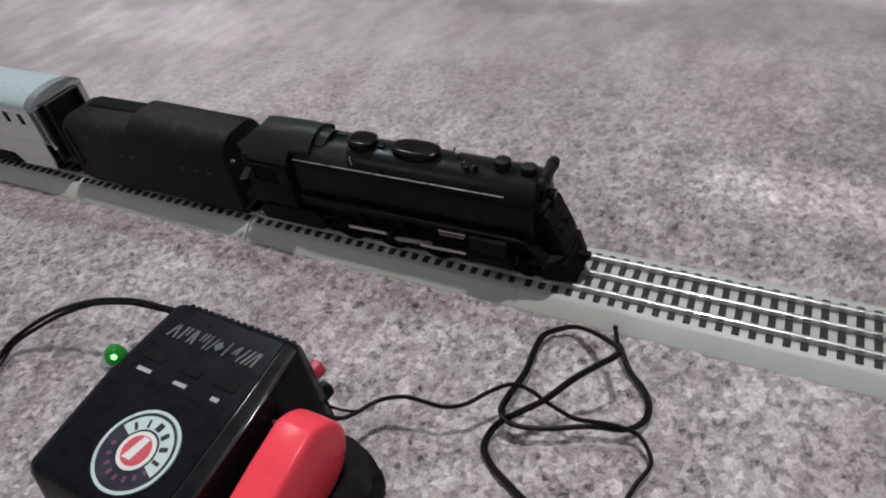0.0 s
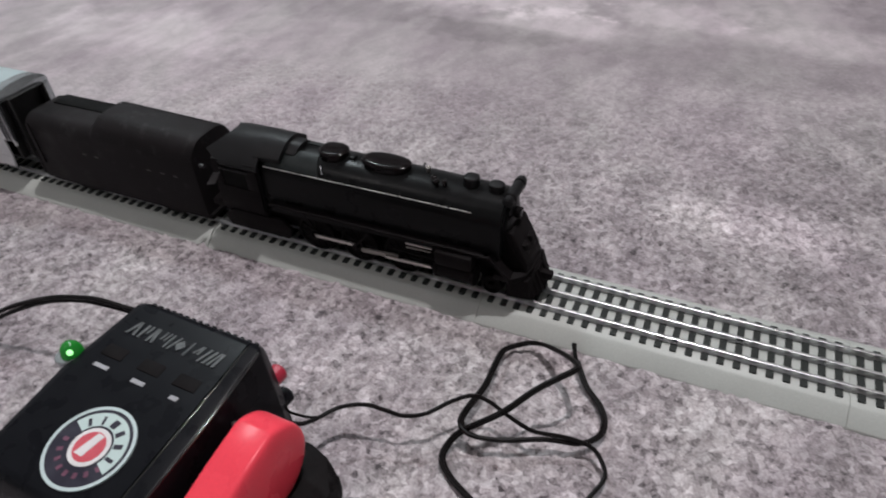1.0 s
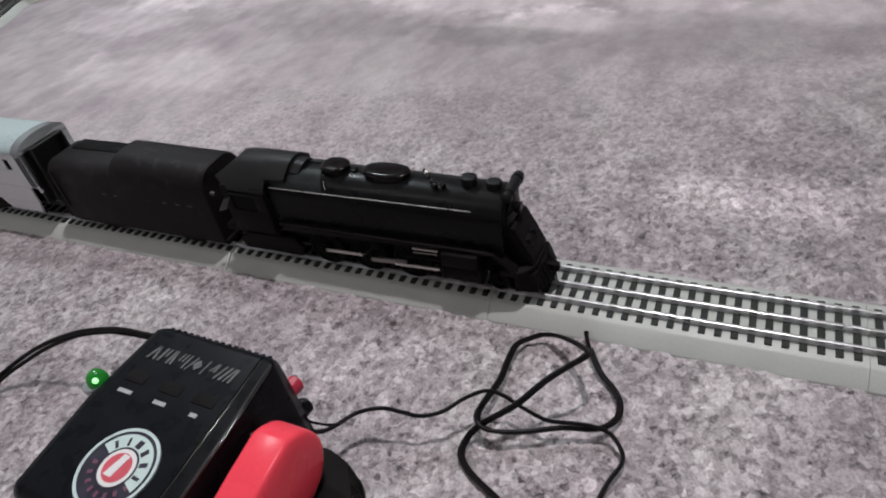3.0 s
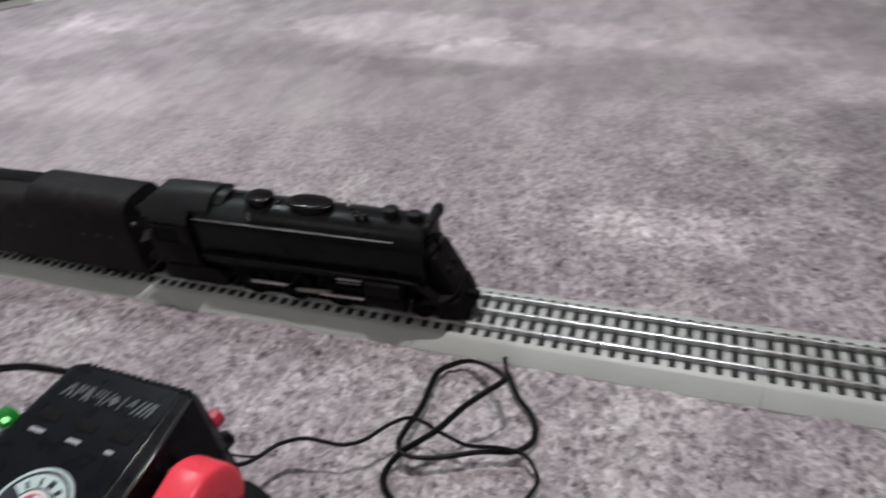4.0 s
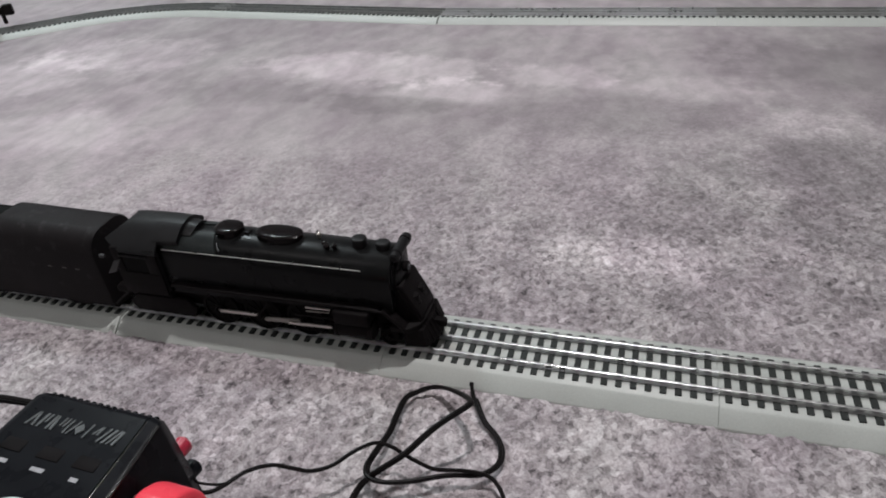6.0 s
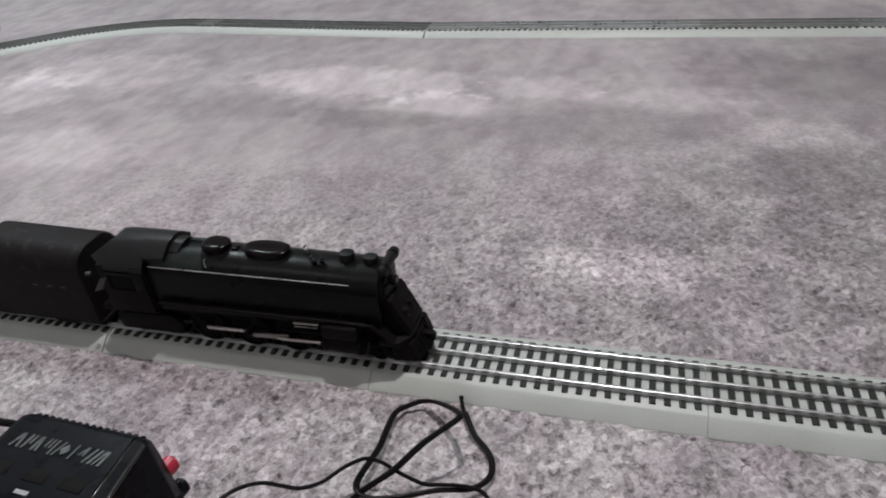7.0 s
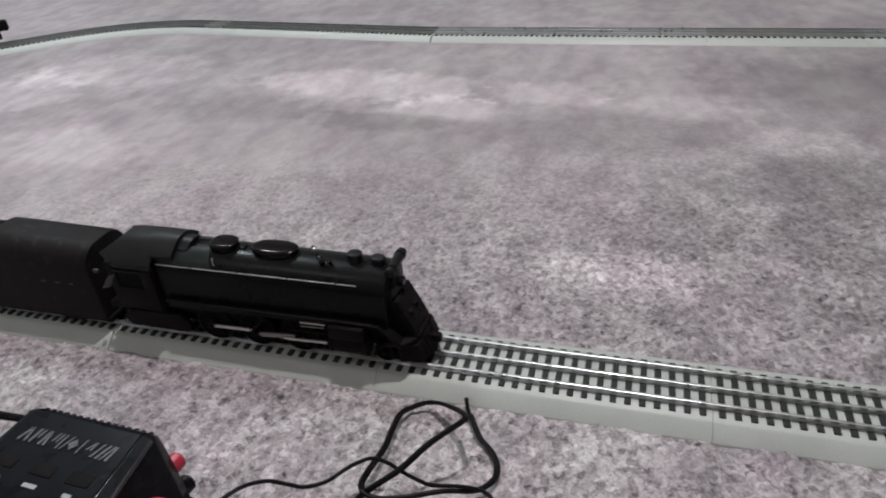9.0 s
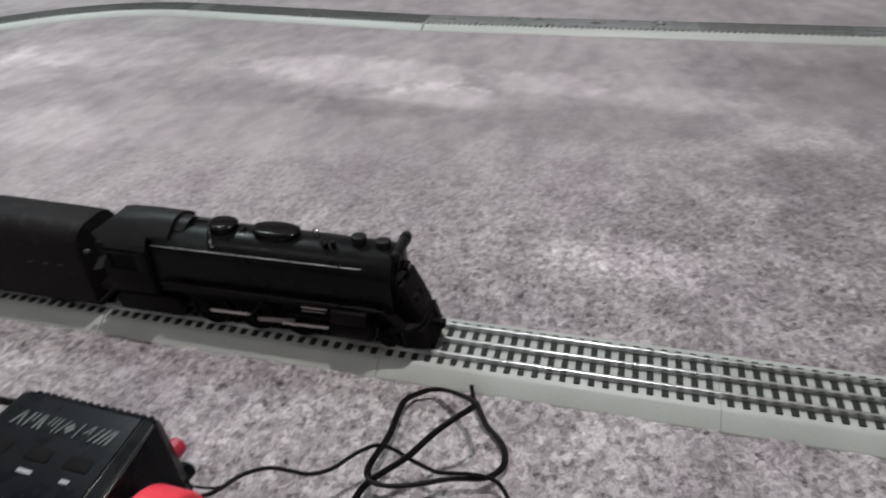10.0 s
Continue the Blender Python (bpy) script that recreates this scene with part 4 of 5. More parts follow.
def truck(parent, x, wheels=2, r=0.0090, span=0.030, y_side=0.0225, mat=M_UNDER):
    """A bogie: two side frames, a bolster and its wheels."""
    bm = bmesh.new()
    box(bm, x - 0.006, x + 0.006, -y_side, y_side, RAIL_TOP + r - 0.002, RAIL_TOP + r + 0.008, 0.001)
    t = part("truck", bm, mat, parent)
    for s in (-1, 1):
        bm = bmesh.new()
        h = RAIL_TOP + r
        prism_y(bm, [(x - span / 2 - 0.006, h - 0.004), (x - span / 2 + 0.005, h - 0.005), (x - 0.006, h - 0.0075), (x + 0.006, h - 0.0075), (x + span / 2 - 0.005, h - 0.005), (x + span / 2 + 0.006, h - 0.004),
                     (x + span / 2 + 0.006, h + 0.003), (x + 0.008, h + 0.007), (x - 0.008, h + 0.007), (x - span / 2 - 0.006, h + 0.003)], min(s * y_side, s * (y_side + 0.003)), max(s * y_side, s * (y_side + 0.003)), 0.0006)
        part("side_frame", bm, mat, t)
        for k in range(wheels):
            wheel_at(t, x - span / 2 + span * k / max(1, wheels - 1), s * 0.0175, r, 0)
    return t


def tender():
    ob = thing("tender", "matt black toy coal tender coupled behind the locomotive", "toy tender", at=pose(0, 0, 0))

    def sec(x, half, top, rad, low):
        pts = [(x, -half, low)]
        n = 10
        for i in range(n + 1):
            a = math.pi / 2 * i / n
            pts.append((x, -half + rad - rad * math.cos(a), top - rad + rad * math.sin(a)))
        for i in range(n + 1):
            a = math.pi / 2 * (1 - i / n)
            pts.append((x, half - rad + rad * math.cos(a), top - rad + rad * math.sin(a)))
        pts.append((x, half, low))
        return pts
    bm = bmesh.new()
    ring_loft(bm, [sec(-0.4530, 0.0262, 0.0900, 0.012, 0.0285), sec(-0.4510, 0.0272, 0.0915, 0.013, 0.0275), sec(-0.3720, 0.0272, 0.0920, 0.013, 0.0275)])
    part("water_tank", bm, M_TENDER, ob)
    bm = bmesh.new()
    ring_loft(bm, [sec(-0.3722, 0.0272, 0.0920, 0.013, 0.0275), sec(-0.3690, 0.0272, 0.0970, 0.018, 0.0275), sec(-0.3640, 0.0272, 0.1018, 0.019, 0.0275), sec(-0.3500, 0.0272, 0.1016, 0.019, 0.0275), sec(-0.2585, 0.0272, 0.0990, 0.019, 0.0275), sec(-0.2565, 0.0264, 0.0980, 0.019, 0.0275)])
    part("coal_bunker", bm, M_TENDER, ob)
    bm = bmesh.new()
    box(bm, -0.4440, -0.3780, 0.0030, 0.0205, 0.0860, 0.0930, 0.0016)
    part("tank_hatch", bm, M_DARKWIN, ob)
    bm = bmesh.new()
    box(bm, -0.4640, -0.4515, -0.0235, 0.0235, 0.0240, 0.0500, 0.0015)
    part("rear_step", bm, M_UNDER, ob)
    bm = bmesh.new()
    box(bm, -0.4490, -0.2540, -0.0250, 0.0250, 0.0232, 0.0285, 0.001)
    part("frame", bm, M_UNDER, ob)
    for s in (-1, 1):
        for x0, n in ((-0.2965, 2), (-0.3120, 1), (-0.3880, 2)):
            for k in range(n):
                bm = bmesh.new()
                x = x0 + k * 0.0143
                box(bm, x, x + 0.0050, min(s * 0.0271, s * 0.0274), max(s * 0.0271, s * 0.0274), 0.0640, 0.0655)
                part("lettering_bar", bm, M_MARK, ob)
        bm = bmesh.new()
        rod(bm, (-0.4450, s * 0.0282, 0.0440), (-0.4450, s * 0.0282, 0.0860), 0.0007, 6)
        part("grab_rail", bm, M_UNDER, ob)
    truck(ob, -0.4000, span=0.034)
    truck(ob, -0.2950, span=0.034)
    bm = bmesh.new()
    box(bm, -0.4700, -0.4480, -0.0040, 0.0040, 0.0300, 0.0380, 0.0015)
    part("coupler", bm, M_UNDER, ob)
    bm = bmesh.new()
    box(bm, -0.2600, -0.2440, -0.0050, 0.0050, 0.0320, 0.0380, 0.001)
    part("drawbar", bm, M_UNDER, ob)
    return ob


def passenger_car():
    """A silver passenger car whose front end stands at x = 0 and which runs back along -x."""
    car = thing("passenger_car", "silver toy passenger car with grey-green roof and black end diaphragm", "toy train car", at=pose(-0.4780, 0, 0))
    L, half, low, eave, top = 0.285, 0.0290, 0.0400, 0.0995, 0.1105
    # side walls pierced by windows: pillars, sill and head bands
    wins = [-0.0270 - 0.0212 * i for i in range(12)]
    for s in (-1, 1):
        lo, hi = min(s * (half - 0.002), s * half), max(s * (half - 0.002), s * half)
        bm = bmesh.new()
        box(bm, -L, 0, lo, hi, 0.0600, 0.0800, 0.0004, 1)
        box(bm, -L, -0.0140, lo, hi, low, 0.0600, 0.0004, 1)
        box(bm, -L, 0, lo, hi, 0.0920, eave, 0.0004, 1)
        edges = [0.0]
        for w in wins:
            hw = 0.0040
            edges += [w + hw, w - hw]
        edges.append(-L)
        for a, b in zip(edges[::2], edges[1::2]):
            box(bm, b, a, lo, hi, 0.0800, 0.0920)
        side = part("side_wall", bm, M_SILVER, car)
        for w in wins:
            hw = 0.0040
            bm = bmesh.new()
            box(bm, w - hw, w + hw, min(s * (half - 0.0016), s * (half - 0.001)), max(s * (half - 0.0016), s * (half - 0.001)), 0.0800, 0.0920)
            part("window", bm, M_DARKWIN, side)
        bm = bmesh.new()
        box(bm, -L + 0.002, -0.002, min(s * half, s * (half + 0.0007)), max(s * half, s * (half + 0.0007)), 0.0965, 0.0980, 0.0002, 1)
        part("trim_strip", bm, M_SILVER, side)
        # skirt, cut away over the trucks
        bm = bmesh.new()
        prism_y(bm, [(-0.0145, 0.0400), (-0.0175, 0.0290), (-0.0640, 0.0290), (-0.0740, 0.0400)], lo, hi)
        part("skirt", bm, M_SILVER, side)
        bm = bmesh.new()
        prism_y(bm, [(-0.128, 0.0400), (-0.136, 0.0270), (-0.180, 0.0270), (-0.188, 0.0400)], lo, hi)
        part("skirt", bm, M_SILVER, side)

    def roof_ring(x, grow):
        n = 20
        pts = []
        for i in range(n + 1):
            a = math.pi * i / n
            pts.append((x, -(half + 0.0006 + grow) * math.copysign(abs(math.cos(a)) ** 0.9, math.cos(a)), eave + (top - eave + grow) * math.sin(a)))
        return pts
    bm = bmesh.new()
    ring_loft(bm, [roof_ring(-L, 0), roof_ring(-0.0100, 0)])
    part("roof", bm, M_ROOF, car)
    bm = bmesh.new()
    up = [roof_ring(-0.0100, 0.0006), roof_ring(0.0010, 0.0006), roof_ring(0.0020, -0.0010)]
    ring_loft(bm, up)
    part("roof_end", bm, M_ROOFEND, car)
    bm = bmesh.new()
    ring_loft(bm, [roof_ring(0.0010, -0.0085), roof_ring(0.0032, -0.0087)])
    part("end_arch", bm, M_DIAPH, car)
    # end wall and diaphragm
    bm = bmesh.new()
    box(bm, -0.0030, 0.0, -half + 0.002, half - 0.002, low, eave + 0.002)
    part("end_wall", bm, M_DIAPH, car)
    bm = bmesh.new()
    box(bm, -L, -0.0030, -half + 0.002, half - 0.002, low, 0.0430)
    part("floor_pan", bm, M_UNDER, car)
    bm = bmesh.new()
    box(bm, -L, -L + 0.003, -half + 0.002, half - 0.002, low, eave + 0.002)
    part("rear_wall", bm, M_SILVER, car)
    for s in (-1, 1):
        inner = 0.0255 if s < 0 else 0.0215
        bm = bmesh.new()
        box(bm, 0.0, 0.0030, min(s * inner, s * half), max(s * inner, s * half), 0.0600, eave, 0.0010)
        part("corner_post", bm, M_GUNMETAL if s < 0 else M_ROOFEND, car)
        for x0, x1 in ((-0.0092, -0.0064), (-0.0050, -0.0038), (-0.0024, -0.0010)):
            bm = bmesh.new()
            box(bm, x0, x1, min(s * half, s * (half + 0.0008)), max(s * half, s * (half + 0.0008)), 0.0615, eave - 0.001, 0.0003, 1)
            part("corner_trim", bm, M_GUNMETAL, car)
        bm = bmesh.new()
        box(bm, 0.0, 0.0075, min(s * 0.0180, s * 0.0200), max(s * 0.0180, s * 0.0200), 0.0400, 0.1010, 0.0005)
        part("diaphragm", bm, M_DIAPH, car)
        bm = bmesh.new()
        rod(bm, (0.0010, s * 0.0285, 0.0560), (0.0010, s * 0.0285, 0.0630), 0.0016, 8)
        part("grab_iron", bm, M_SILVER, car)
    bm = bmesh.new()
    box(bm, 0.0, 0.0075, -0.0180, 0.0180, 0.0990, 0.1010, 0.0005)
    part("diaphragm_top", bm, M_DIAPH, car)
    truck(car, -0.100, span=0.040)
    truck(car, -0.216, span=0.040)
    bm = bmesh.new()
    box(bm, 0.0, 0.0130, -0.004, 0.004, 0.0310, 0.0390, 0.0015)
    part("coupler", bm, M_UNDER, car)
    return car


locomotive()
tender()
passenger_car()


def freight_car():
    """The tail car of the train on the far curve, seen by its coupler end; runs back along -x from its end at x = 0."""
    p = ahead(LEG_AT, LEG_TURN, 0.120)
    car = thing("freight_car", "red and teal toy freight car with white roof on the curve", "toy train car", at=pose(p[0], p[1], 0, 0, 0, LEG_TURN - 180))
    bm = bmesh.new()
    box(bm, -0.250, -0.012, -0.028, 0.028, 0.0580, 0.0860, 0.001)
    body = part("body", bm, M_CARRED, car)
    bm = bmesh.new()
    box(bm, -0.250, -0.012, -0.0283, 0.0283, 0.0870, 0.1150, 0.001)
    part("upper_body", bm, M_CARTEAL, car)
    bm = bmesh.new()
    prism_x(bm, [(-0.031, 0.1155), (0.031, 0.1155), (0.018, 0.1250), (-0.018, 0.1250)], -0.256, -0.006, 0.001)
    part("roof", bm, M_CARWHITE, car)
    bm = bmesh.new()
    box(bm, -0.254, -0.008, -0.0285, 0.0285, 0.0440, 0.0575, 0.001)
    part("sill", bm, M_CARGREY, car)
    truck(car, -0.050, span=0.034)
    truck(car, -0.205, span=0.034)
    bm = bmesh.new()
    box(bm, -0.012, 0.020, -0.006, 0.006, 0.0500, 0.0640, 0.002)
    box(bm, 0.012, 0.034, -0.010, 0.010, 0.0470, 0.0690, 0.004)
    box(bm, 0.006, 0.014, -0.004, 0.004, 0.0300, 0.0510, 0.0015)
    part("coupler", bm, M_UNDER, car)
    return car


freight_car()


# ---------------------------------------------------------------- transformer
def transformer():
    """Power pack; local x along the width, y towards the track, back edge of the case at y = 0."""
    pack = thing("power_transformer", "black train transformer with red throttle lever and lit green lamp", "transformer", at=pose(-0.1220, -0.1760, 0.004, 0, 0, -2.5))
    Z = 0.0865

    def on_top(y):
        return Z - 0.0035 * min(1.0, max(0.0, (-y - 0.004) / 0.056)) - 0.0045 * max(0.0, (-y - 0.060) / 0.060)

    bm = bmesh.new()

    def groove_x(y):
        return 0.0398 + 0.0014 * min(1.0, max(0.0, (-y - 0.004) / 0.046))

    def side_x(y):
        return 0.0480 + 0.0040 * min(1.0, max(0.0, (-y - 0.004) / 0.050))

    def ring(y, zt, xl, xr, wide):
        g = min(groove_x(y), xr - 0.0040)
        return [(xl - wide, y, 0.0), (xl - wide * 0.6, y, zt * 0.35), (xl - 0.001, y, zt - 0.006), (xl + 0.0015, y, zt - 0.0015), (xl + 0.006, y, zt), (xl + 0.0066, y, zt),
                (g - 0.0012, y, zt), (g - 0.0011, y, zt), (g - 0.0010, y, zt - 0.0012), (g - 0.0002, y, zt - 0.0012), (g, y, zt), (g + 0.0004, y, zt - 0.0001), (xr - 0.0021, y, zt - 0.0008), (xr - 0.0016, y, zt - 0.0010), (xr - 0.0006, y, zt - 0.0016), (xr, y, zt - 0.0040), (xr + 0.0004, y, zt - 0.0060),
                (xr + 0.0028, y, zt * 0.5), (xr + 0.0040, y, 0.0)]
    ring_loft(bm, [ring(0.004, Z - 0.018, -0.0460, 0.0440, 0.006), ring(0.003, Z - 0.006, -0.0460, 0.0440, 0.006), ring(-0.001, Z - 0.0010, -0.0480, 0.0455, 0.006), ring(-0.004, Z, -0.0490, side_x(-0.004), 0.006), ring(-0.0046, on_top(-0.0046), -0.0491, side_x(-0.0046), 0.006),
                   ring(-0.040, on_top(-0.040), -0.0525, side_x(-0.040), 0.011), ring(-0.060, on_top(-0.060), -0.0545, side_x(-0.060), 0.013), ring(-0.1152, on_top(-0.1152), -0.0520, 0.0530, 0.015), ring(-0.116, on_top(-0.116), -0.0520, 0.0530, 0.015), ring(-0.119, on_top(-0.116) - 0.001, -0.0515, 0.0528, 0.015),
                   ring(-0.122, on_top(-0.116) - 0.005, -0.0505, 0.0525, 0.015), ring(-0.128, 0.040, -0.0500, 0.0520, 0.015)])
    case = part("case", bm, M_CASE, pack)
    # two narrow polished ridges along the lever side
    for r, at_x, drop in ((0.00055, lambda y: groove_x(y) + 0.0003, 0.0), (0.00095, lambda y: side_x(y) - 0.0008, 0.0013)):
        bm = bmesh.new()
        tube(bm, [(at_x(y), y, on_top(y) - r * 0.5 - drop) for y in (-0.005, -0.020, -0.040, -0.060, -0.090, -0.116)], r, 12, 4)
        part("edge_ridge", bm, M_CASE_GLOSS, case)
    # vent ribs along the back edge
    for i in range(16):
        bm = bmesh.new()
        x = -0.0440 + i * 0.0054
        box(bm, x, x + 0.0033, 0.0010, 0.0039, Z - 0.030, Z - 0.0050, 0.0007, 1)
        part("vent_rib", bm, M_CASE, case)
    # foot that carries the lever
    bm = bmesh.new()
    prism_z(bm, [(0.0580, -0.010), (0.0780, -0.0135), (0.0920, -0.0175), (0.1020, -0.021), (0.1060, -0.027), (0.1065, -0.036), (0.1080, -0.128), (0.0580, -0.128)], 0.0, 0.026, 0.006)
    part("foot", bm, M_UNDER, pack)
    # embossed lettering as plain slanted bars of the letters' height, with a lozenge amid them
    z = on_top(-0.020)
    rng = random.Random(5)
    x = -0.0365
    while x < 0.0330:
        if abs(x) < 0.0035:
            outline = [(x, -0.0200), (x + 0.0034, -0.0240), (x + 0.0068, -0.0200), (x + 0.0034, -0.0160)]
            x += 0.0088
        else:
            w, low = rng.choice((0.0012, 0.0015, 0.0019)), rng.choice((-0.0252, -0.0252, -0.0252, -0.0212))
            lean = rng.choice((0.0010, 0.0010, 0.0034, -0.0016))
            outline = [(x, low), (x + w, low), (x + w + lean, -0.0148), (x + lean, -0.0148)]
            x += w + rng.choice((0.0016, 0.0022, 0.0036))
        bm = bmesh.new()
        prism_z(bm, outline, z - 0.0008, z + 0.0005)
        part("embossed_bar", bm, M_EMBOSS, case)
    # push buttons with printed legends
    for x, lw in ((-0.0305, 0.0110), (-0.0020, 0.0095), (0.0245, 0.0055)):
        z = on_top(-0.040)
        bm = bmesh.new()
        box(bm, x - 0.0080, x + 0.0080, -0.0430, -0.0345, z - 0.002, z + 0.0005, 0.0005)
        part("button", bm, M_UNDER, case)
        z = on_top(-0.0500)
        bm = bmesh.new()
        box(bm, x - lw / 2, x + lw / 2, -0.0510, -0.0484, z - 0.0004, z + 0.0004)
        part("legend_bar", bm, M_LABEL, case)
    # round badge: rim, dark field, pale arc, white centre with a red device
    bx, by = 0.0050, -0.0905
    at = Matrix.Translation((bx, by, on_top(by))) @ Matrix.Rotation(math.atan2(0.0045, 0.060), 4, "X") @ Matrix.Rotation(radians(-3), 4, "Z")

    def disc(r0, r1, z0, z1, a0=0.0, a1=360.0, seg=56):
        bm = bmesh.new()
        full = abs(a1 - a0) >= 359.9
        n = max(6, int(seg * abs(a1 - a0) / 360))
        rings = []
        for i in range(n + (0 if full else 1)):
            a = radians(a0 + (a1 - a0) * i / n)
            c, s = math.cos(a), math.sin(a)
            rings.append([(r0 * c, r0 * s, z0), (r1 * c, r1 * s, z0), (r1 * c, r1 * s, z1), (r0 * c, r0 * s, z1)])
        vs = [[bm.verts.new(p) for p in r] for r in rings]
        m = len(vs)
        for i in range(m if full else m - 1):
            p, q = vs[i], vs[(i + 1) % m]
            for k in range(4):
                bm.faces.new((p[k], p[(k + 1) % 4], q[(k + 1) % 4], q[k]))
        if not full:
            bm.faces.new(vs[0])
            bm.faces.new(vs[-1])
        return bm
    badge = part("badge", disc(0.0003, 0.0228, -0.001, 0.0008), M_BADGE_NAVY, case, "round dark badge with silver rim, pale arc and red centre", at)
    part("badge_rim", disc(0.0221, 0.0240, -0.001, 0.0012), M_BADGE_RIM, badge)
    part("badge_arc", disc(0.0123, 0.0202, 0.0008, 0.0011, -22, 158), M_BADGE_MINT, badge)
    part("badge_centre", disc(0.0002, 0.0110, 0.0008, 0.0012), M_BADGE_WHITE, badge)
    for k in range(6):
        a = radians(138 - 28 * k)
        bm = bmesh.new()
        w = (0.0009, 0.0007, 0.0019, 0.0014, 0.0013, 0.0010)[k]
        box(bm, -w, w, -0.0024, 0.0024, 0.0011, 0.0013)
        part("badge_mark", bm, M_BADGE_NAVY, badge, at=Matrix.Rotation(a, 4, "Z") @ Matrix.Translation((0.0155, 0, 0)) @ Matrix.Rotation(radians(90), 4, "Z"))
    for k in range(8):
        a = radians(180 + 21 * k + 8)
        bm = bmesh.new()
        box(bm, -0.0011, 0.0011, -0.0016, 0.0016, 0.0008, 0.0010)
        part("badge_mark", bm, M_BADGE_PURPLE, badge, at=Matrix.Rotation(a, 4, "Z") @ Matrix.Translation((0.0157, 0, 0)) @ Matrix.Rotation(radians(90), 4, "Z"))
    part("badge_device", disc(0.0002, 0.0086, 0.0012, 0.0014), M_BADGE_RED, badge)
    bm = bmesh.new()
    prism_z(bm, [(-0.0014, 0.0080), (0.0030, 0.0078), (0.0010, -0.0058), (-0.0048, -0.0059)], 0.0014, 0.0016)
    part("badge_stroke", bm, M_BADGE_WHITE, badge)
    # pilot lamp at the edge
    bm = bmesh.new()
    lathe(bm, (-0.0580, -0.0495, Z - 0.0120), (-0.10, 0, 1), [(0, 0.0080), (0.0066, 0.0084), (0.0072, 0.0078), (0.0072, 0.0066)], 24)
    part("lamp_collar", bm, M_ROOFEND, pack)
    bm = bmesh.new()
    lathe(bm, (-0.0570, -0.0480, Z - 0.0075), (-0.10, 0, 1), [(0, 0.0066), (0.004, 0.0065), (0.0075, 0.0054), (0.0098, 0.0034), (0.0106, 0.0008)], 24)
    lamp = part("pilot_lamp", bm, M_LED, pack, "glowing green pilot lamp dome")
    bm = bmesh.new()
    lathe(bm, (-0.0536, -0.0508, Z - 0.0008), (0.5, -0.5, 1), [(0, 0.0018), (0.0016, 0.0016), (0.0021, 0.0006)], 12)
    part("lamp_core", bm, M_LEDCORE, lamp)
    # throttle lever: a thick bar with a round end, its top falling towards the front
    def lever_outline(x, d):
        cy, cz, r, n = -0.0515, 0.0540, 0.0280 - d, 26
        pts = [(x, -0.1300, 0.0265 + d), (x, -0.0900, 0.0262 + d)]
        for i in range(n + 1):
            a = radians(-90 + 167 * i / n)
            pts.append((x, cy + r * math.cos(a), cz + r * math.sin(a)))
        for y in (-0.0700, -0.1000, -0.1300):
            pts.append((x, y, 0.0813 + 0.231 * (y + 0.0515) - d))
        return pts
    bm = bmesh.new()
    ring_loft(bm, [lever_outline(x, d) for x, d in ((0.0618, 0.0060), (0.0621, 0.0036), (0.0630, 0.0016), (0.0646, 0.0004), (0.0668, 0.0), (0.0838, 0.0), (0.0852, 0.0003), (0.0862, 0.0009), (0.0869, 0.0018), (0.0875, 0.0036), (0.0884, 0.0090))])
    part("throttle_lever", bm, M_RED, pack, "bright red plastic throttle lever with rounded end")
    bm = bmesh.new()
    lathe(bm, (0.0500, -0.0600, 0.0480), (1, 0, 0), [(0, 0.0090), (0.0120, 0.0090), (0.0124, 0.0080)], 20)
    part("lever_pivot", bm, M_CASE, pack)
    bm = bmesh.new()
    lathe(bm, (0.0550, -0.0420, 0.0690), (1, 0, 0.3), [(0, 0.0016), (0.0030, 0.0016), (0.0036, 0.0008)], 10)
    part("screw", bm, M_ROD, pack)
    # binding posts on the back
    for x, z, mat in ((0.0395, 0.0470, M_REDPOST), (0.0400, 0.0250, M_CASE)):
        bm = bmesh.new()
        lathe(bm, (x, 0.0010, z), (0.10, 1, 0), [(0, 0.0030), (0.003, 0.0030), (0.0032, 0.0060), (0.0110, 0.0060), (0.0124, 0.0046)], 16)
        part("binding_post", bm, mat, pack)
    return pack


transformer()


# ---------------------------------------------------------------- wires
def wire(name, label, strands, r):
    bm = bmesh.new()
    for pts in strands:
        tube(bm, pts, r)
    return tagged(new(name, mesh_of(name, bm, M_WIRE)), label, "wire")


TRACK_WIRE = [(-0.0666, -0.1874, 0.034), (-0.0576, -0.1843, 0.032), (-0.0519, -0.1767, 0.030), (-0.0424, -0.1632, 0.030), (-0.0273, -0.1564, 0.032), (-0.0136, -0.1543, 0.030), (-0.002, -0.1523, 0.028),
              (0.0101, -0.1453, 0.028), (0.0212, -0.1328, 0.030), (0.0325, -0.1232, 0.030), (0.0443, -0.1226, 0.028), (0.0529, -0.1244, 0.025), (0.0677, -0.1275, 0.022), (0.0766, -0.1274, 0.020),
              (0.0949, -0.123, 0.018), (0.1104, -0.1227, 0.016), (0.1198, -0.1305, 0.013), (0.122, -0.1385, 0.011), (0.1165, -0.1519, 0.008), (0.1124, -0.1701, 0.007), (0.1116, -0.1804, 0.007)]
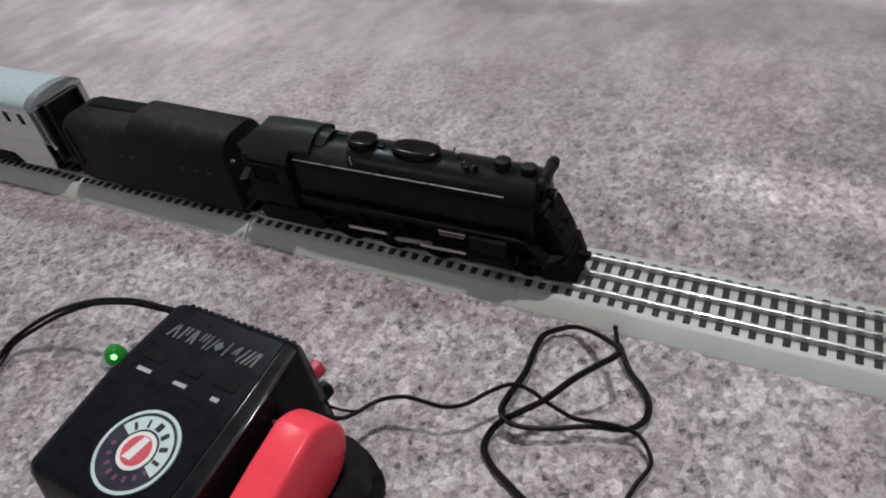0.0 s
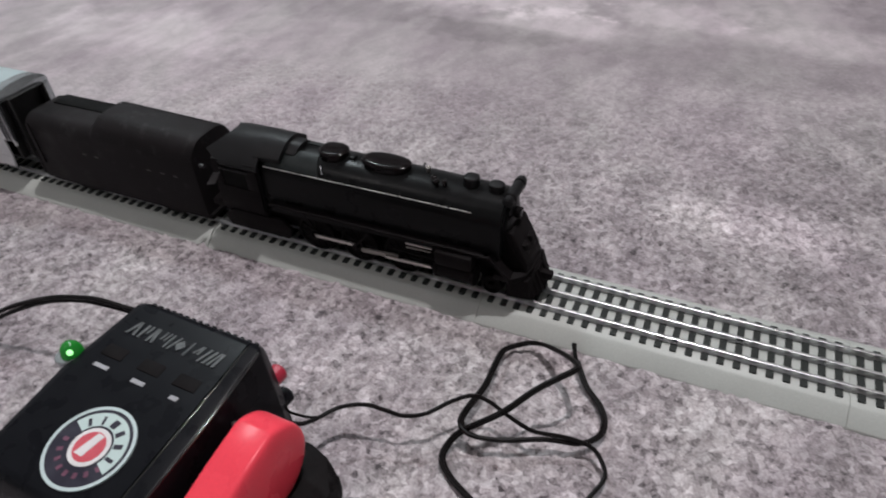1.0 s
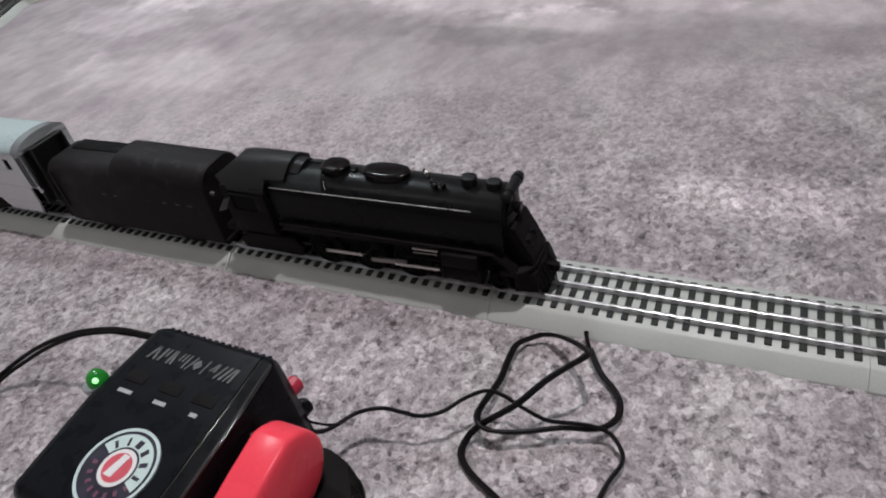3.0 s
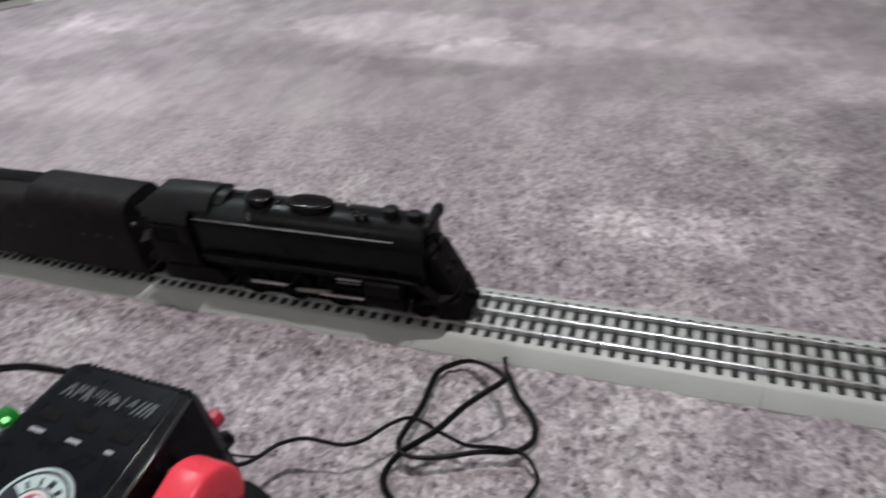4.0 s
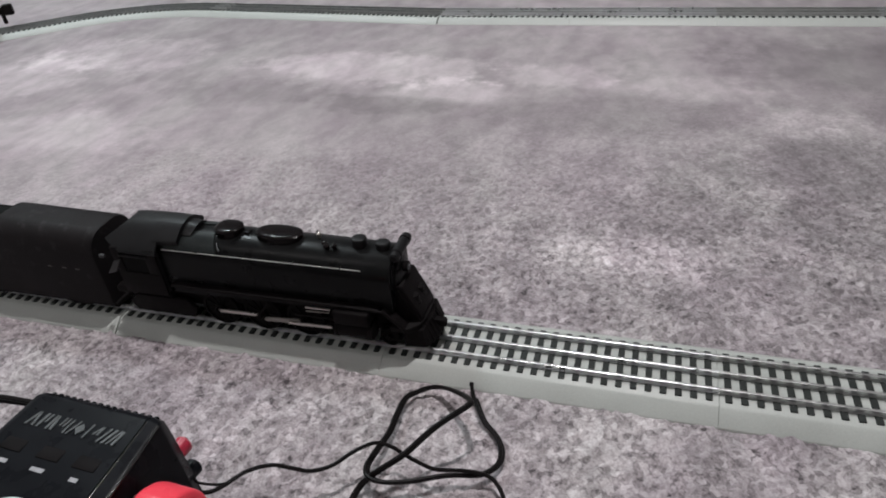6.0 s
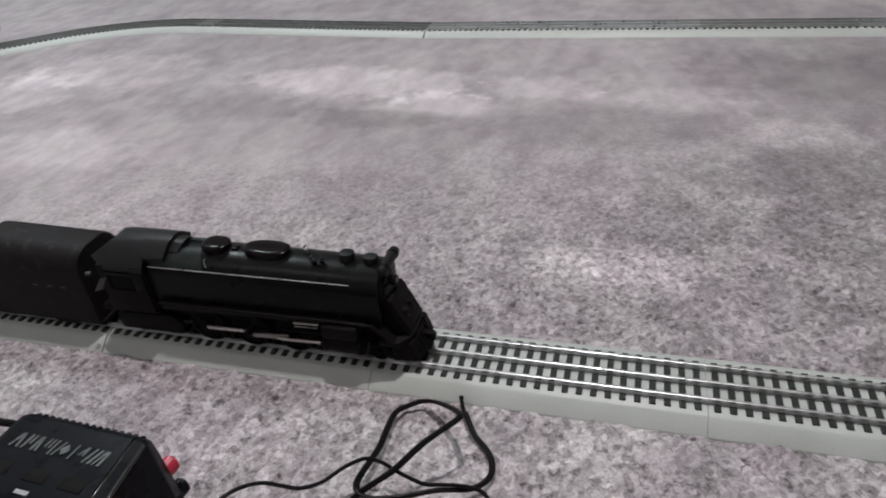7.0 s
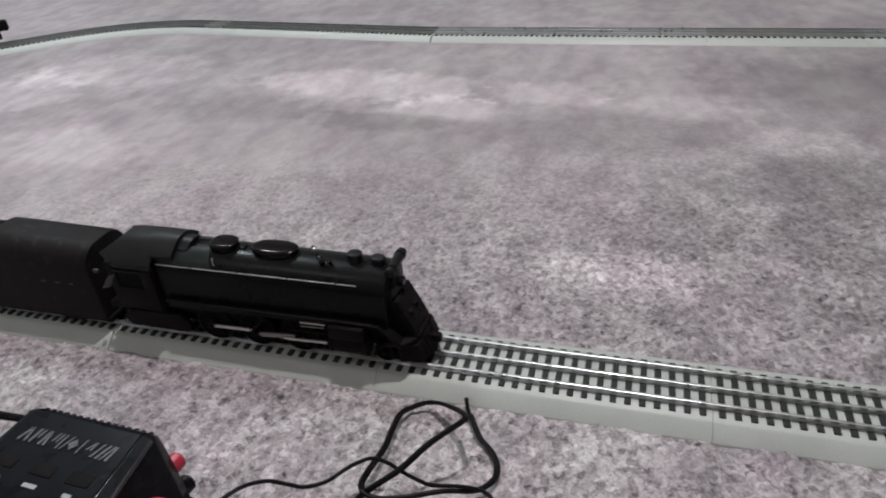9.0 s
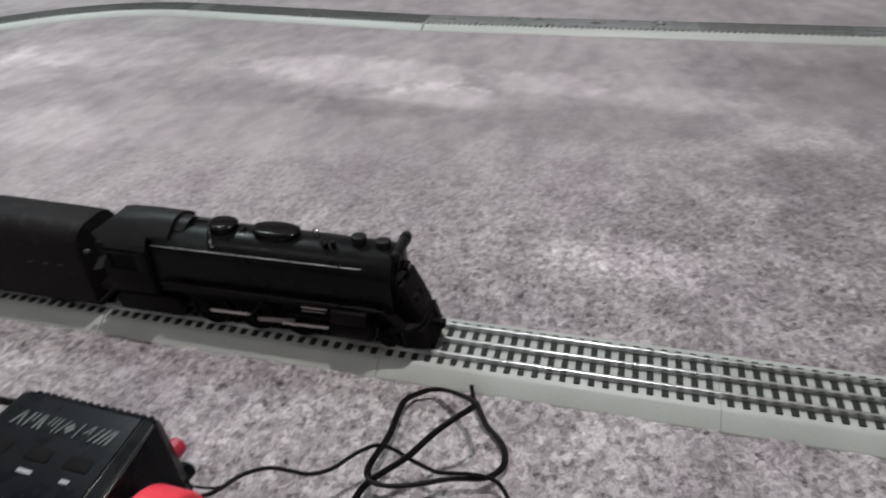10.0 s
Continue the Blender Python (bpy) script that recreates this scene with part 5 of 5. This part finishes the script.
LEAD_WIRE = [(0.0784, -0.0439, 0.012), (0.0828, -0.0542, 0.010), (0.0942, -0.0734, 0.010), (0.106, -0.0852, 0.010), (0.1123, -0.0984, 0.011), (0.1113, -0.1108, 0.012), (0.1015, -0.1216, 0.014),
             (0.0818, -0.1278, 0.016), (0.0598, -0.1389, 0.018), (0.043, -0.144, 0.019), (0.0333, -0.1423, 0.019), (0.0282, -0.1353, 0.018), (0.0285, -0.1237, 0.017), (0.0317, -0.1015, 0.015),
             (0.0309, -0.0818, 0.013), (0.0318, -0.0653, 0.012), (0.0396, -0.0566, 0.012), (0.0498, -0.0521, 0.014), (0.0634, -0.0578, 0.021), (0.0797, -0.0732, 0.034), (0.0892, -0.0867, 0.044),
             (0.0873, -0.0934, 0.045), (0.080, -0.1015, 0.044), (0.0683, -0.1124, 0.039), (0.0546, -0.1278, 0.031), (0.0416, -0.1379, 0.025), (0.0325, -0.1418, 0.018), (0.0266, -0.1487, 0.013),
             (0.0254, -0.1599, 0.010), (0.0339, -0.1693, 0.009), (0.0502, -0.1784, 0.009), (0.0692, -0.1877, 0.009)]
LEAD_TWIN = [(x + 0.0013, y + 0.0011, z - 0.0014) for x, y, z in LEAD_WIRE[1:]]
wire("track_wire", "thin black wire looped loosely on the carpet", [TRACK_WIRE], 0.00145)
lead = wire("lead_wire", "black twin wire with small end terminal coiled on carpet", [LEAD_WIRE, LEAD_TWIN, [(0.0778, -0.0412, 0.0122), (0.0781, -0.0425, 0.0122), (0.0784, -0.0439, 0.0120)]], 0.00155)
CORD = [(-0.170, -0.160, 0.052), (-0.190, -0.162, 0.058), (-0.2099, -0.1653, 0.062), (-0.2233, -0.168, 0.065), (-0.2389, -0.1702, 0.064), (-0.2678, -0.1749, 0.058), (-0.3015, -0.1816, 0.045), (-0.3277, -0.1907, 0.032),
        (-0.3477, -0.2051, 0.020), (-0.3545, -0.2157, 0.013), (-0.3498, -0.2442, 0.008), (-0.3293, -0.2693, 0.008), (-0.310, -0.330, 0.008)]
CORD_TWIN = [(-0.170, -0.160, 0.049), (-0.190, -0.162, 0.055), (-0.2127, -0.165, 0.058), (-0.227, -0.1675, 0.060), (-0.2419, -0.170, 0.060), (-0.2704, -0.1753, 0.054), (-0.3025, -0.1835, 0.041), (-0.3275, -0.1937, 0.028),
             (-0.3471, -0.2077, 0.017), (-0.3523, -0.2185, 0.010), (-0.3416, -0.2472, 0.008), (-0.3208, -0.2717, 0.008), (-0.302, -0.330, 0.008)]
wire("mains_wire", "black twin power wire bending down to the carpet", [CORD, CORD_TWIN], 0.0017)
POST_WIRE = [(-0.0775, -0.1680, 0.030), (-0.0745, -0.1755, 0.031), (-0.0700, -0.1785, 0.031), (-0.0614, -0.1784, 0.031), (-0.0531, -0.1765, 0.031), (-0.0480, -0.1723, 0.0305), (-0.0424, -0.1640, 0.0312)]
wire("jumper_wire", "thin black wire joining the lead at the binding post", [POST_WIRE], 0.0009)
bm = bmesh.new()
box(bm, 0.0760, 0.0794, -0.0430, -0.0405, 0.0106, 0.0134, 0.0006)
part("terminal", bm, M_CASE, lead, "small dark end terminal")
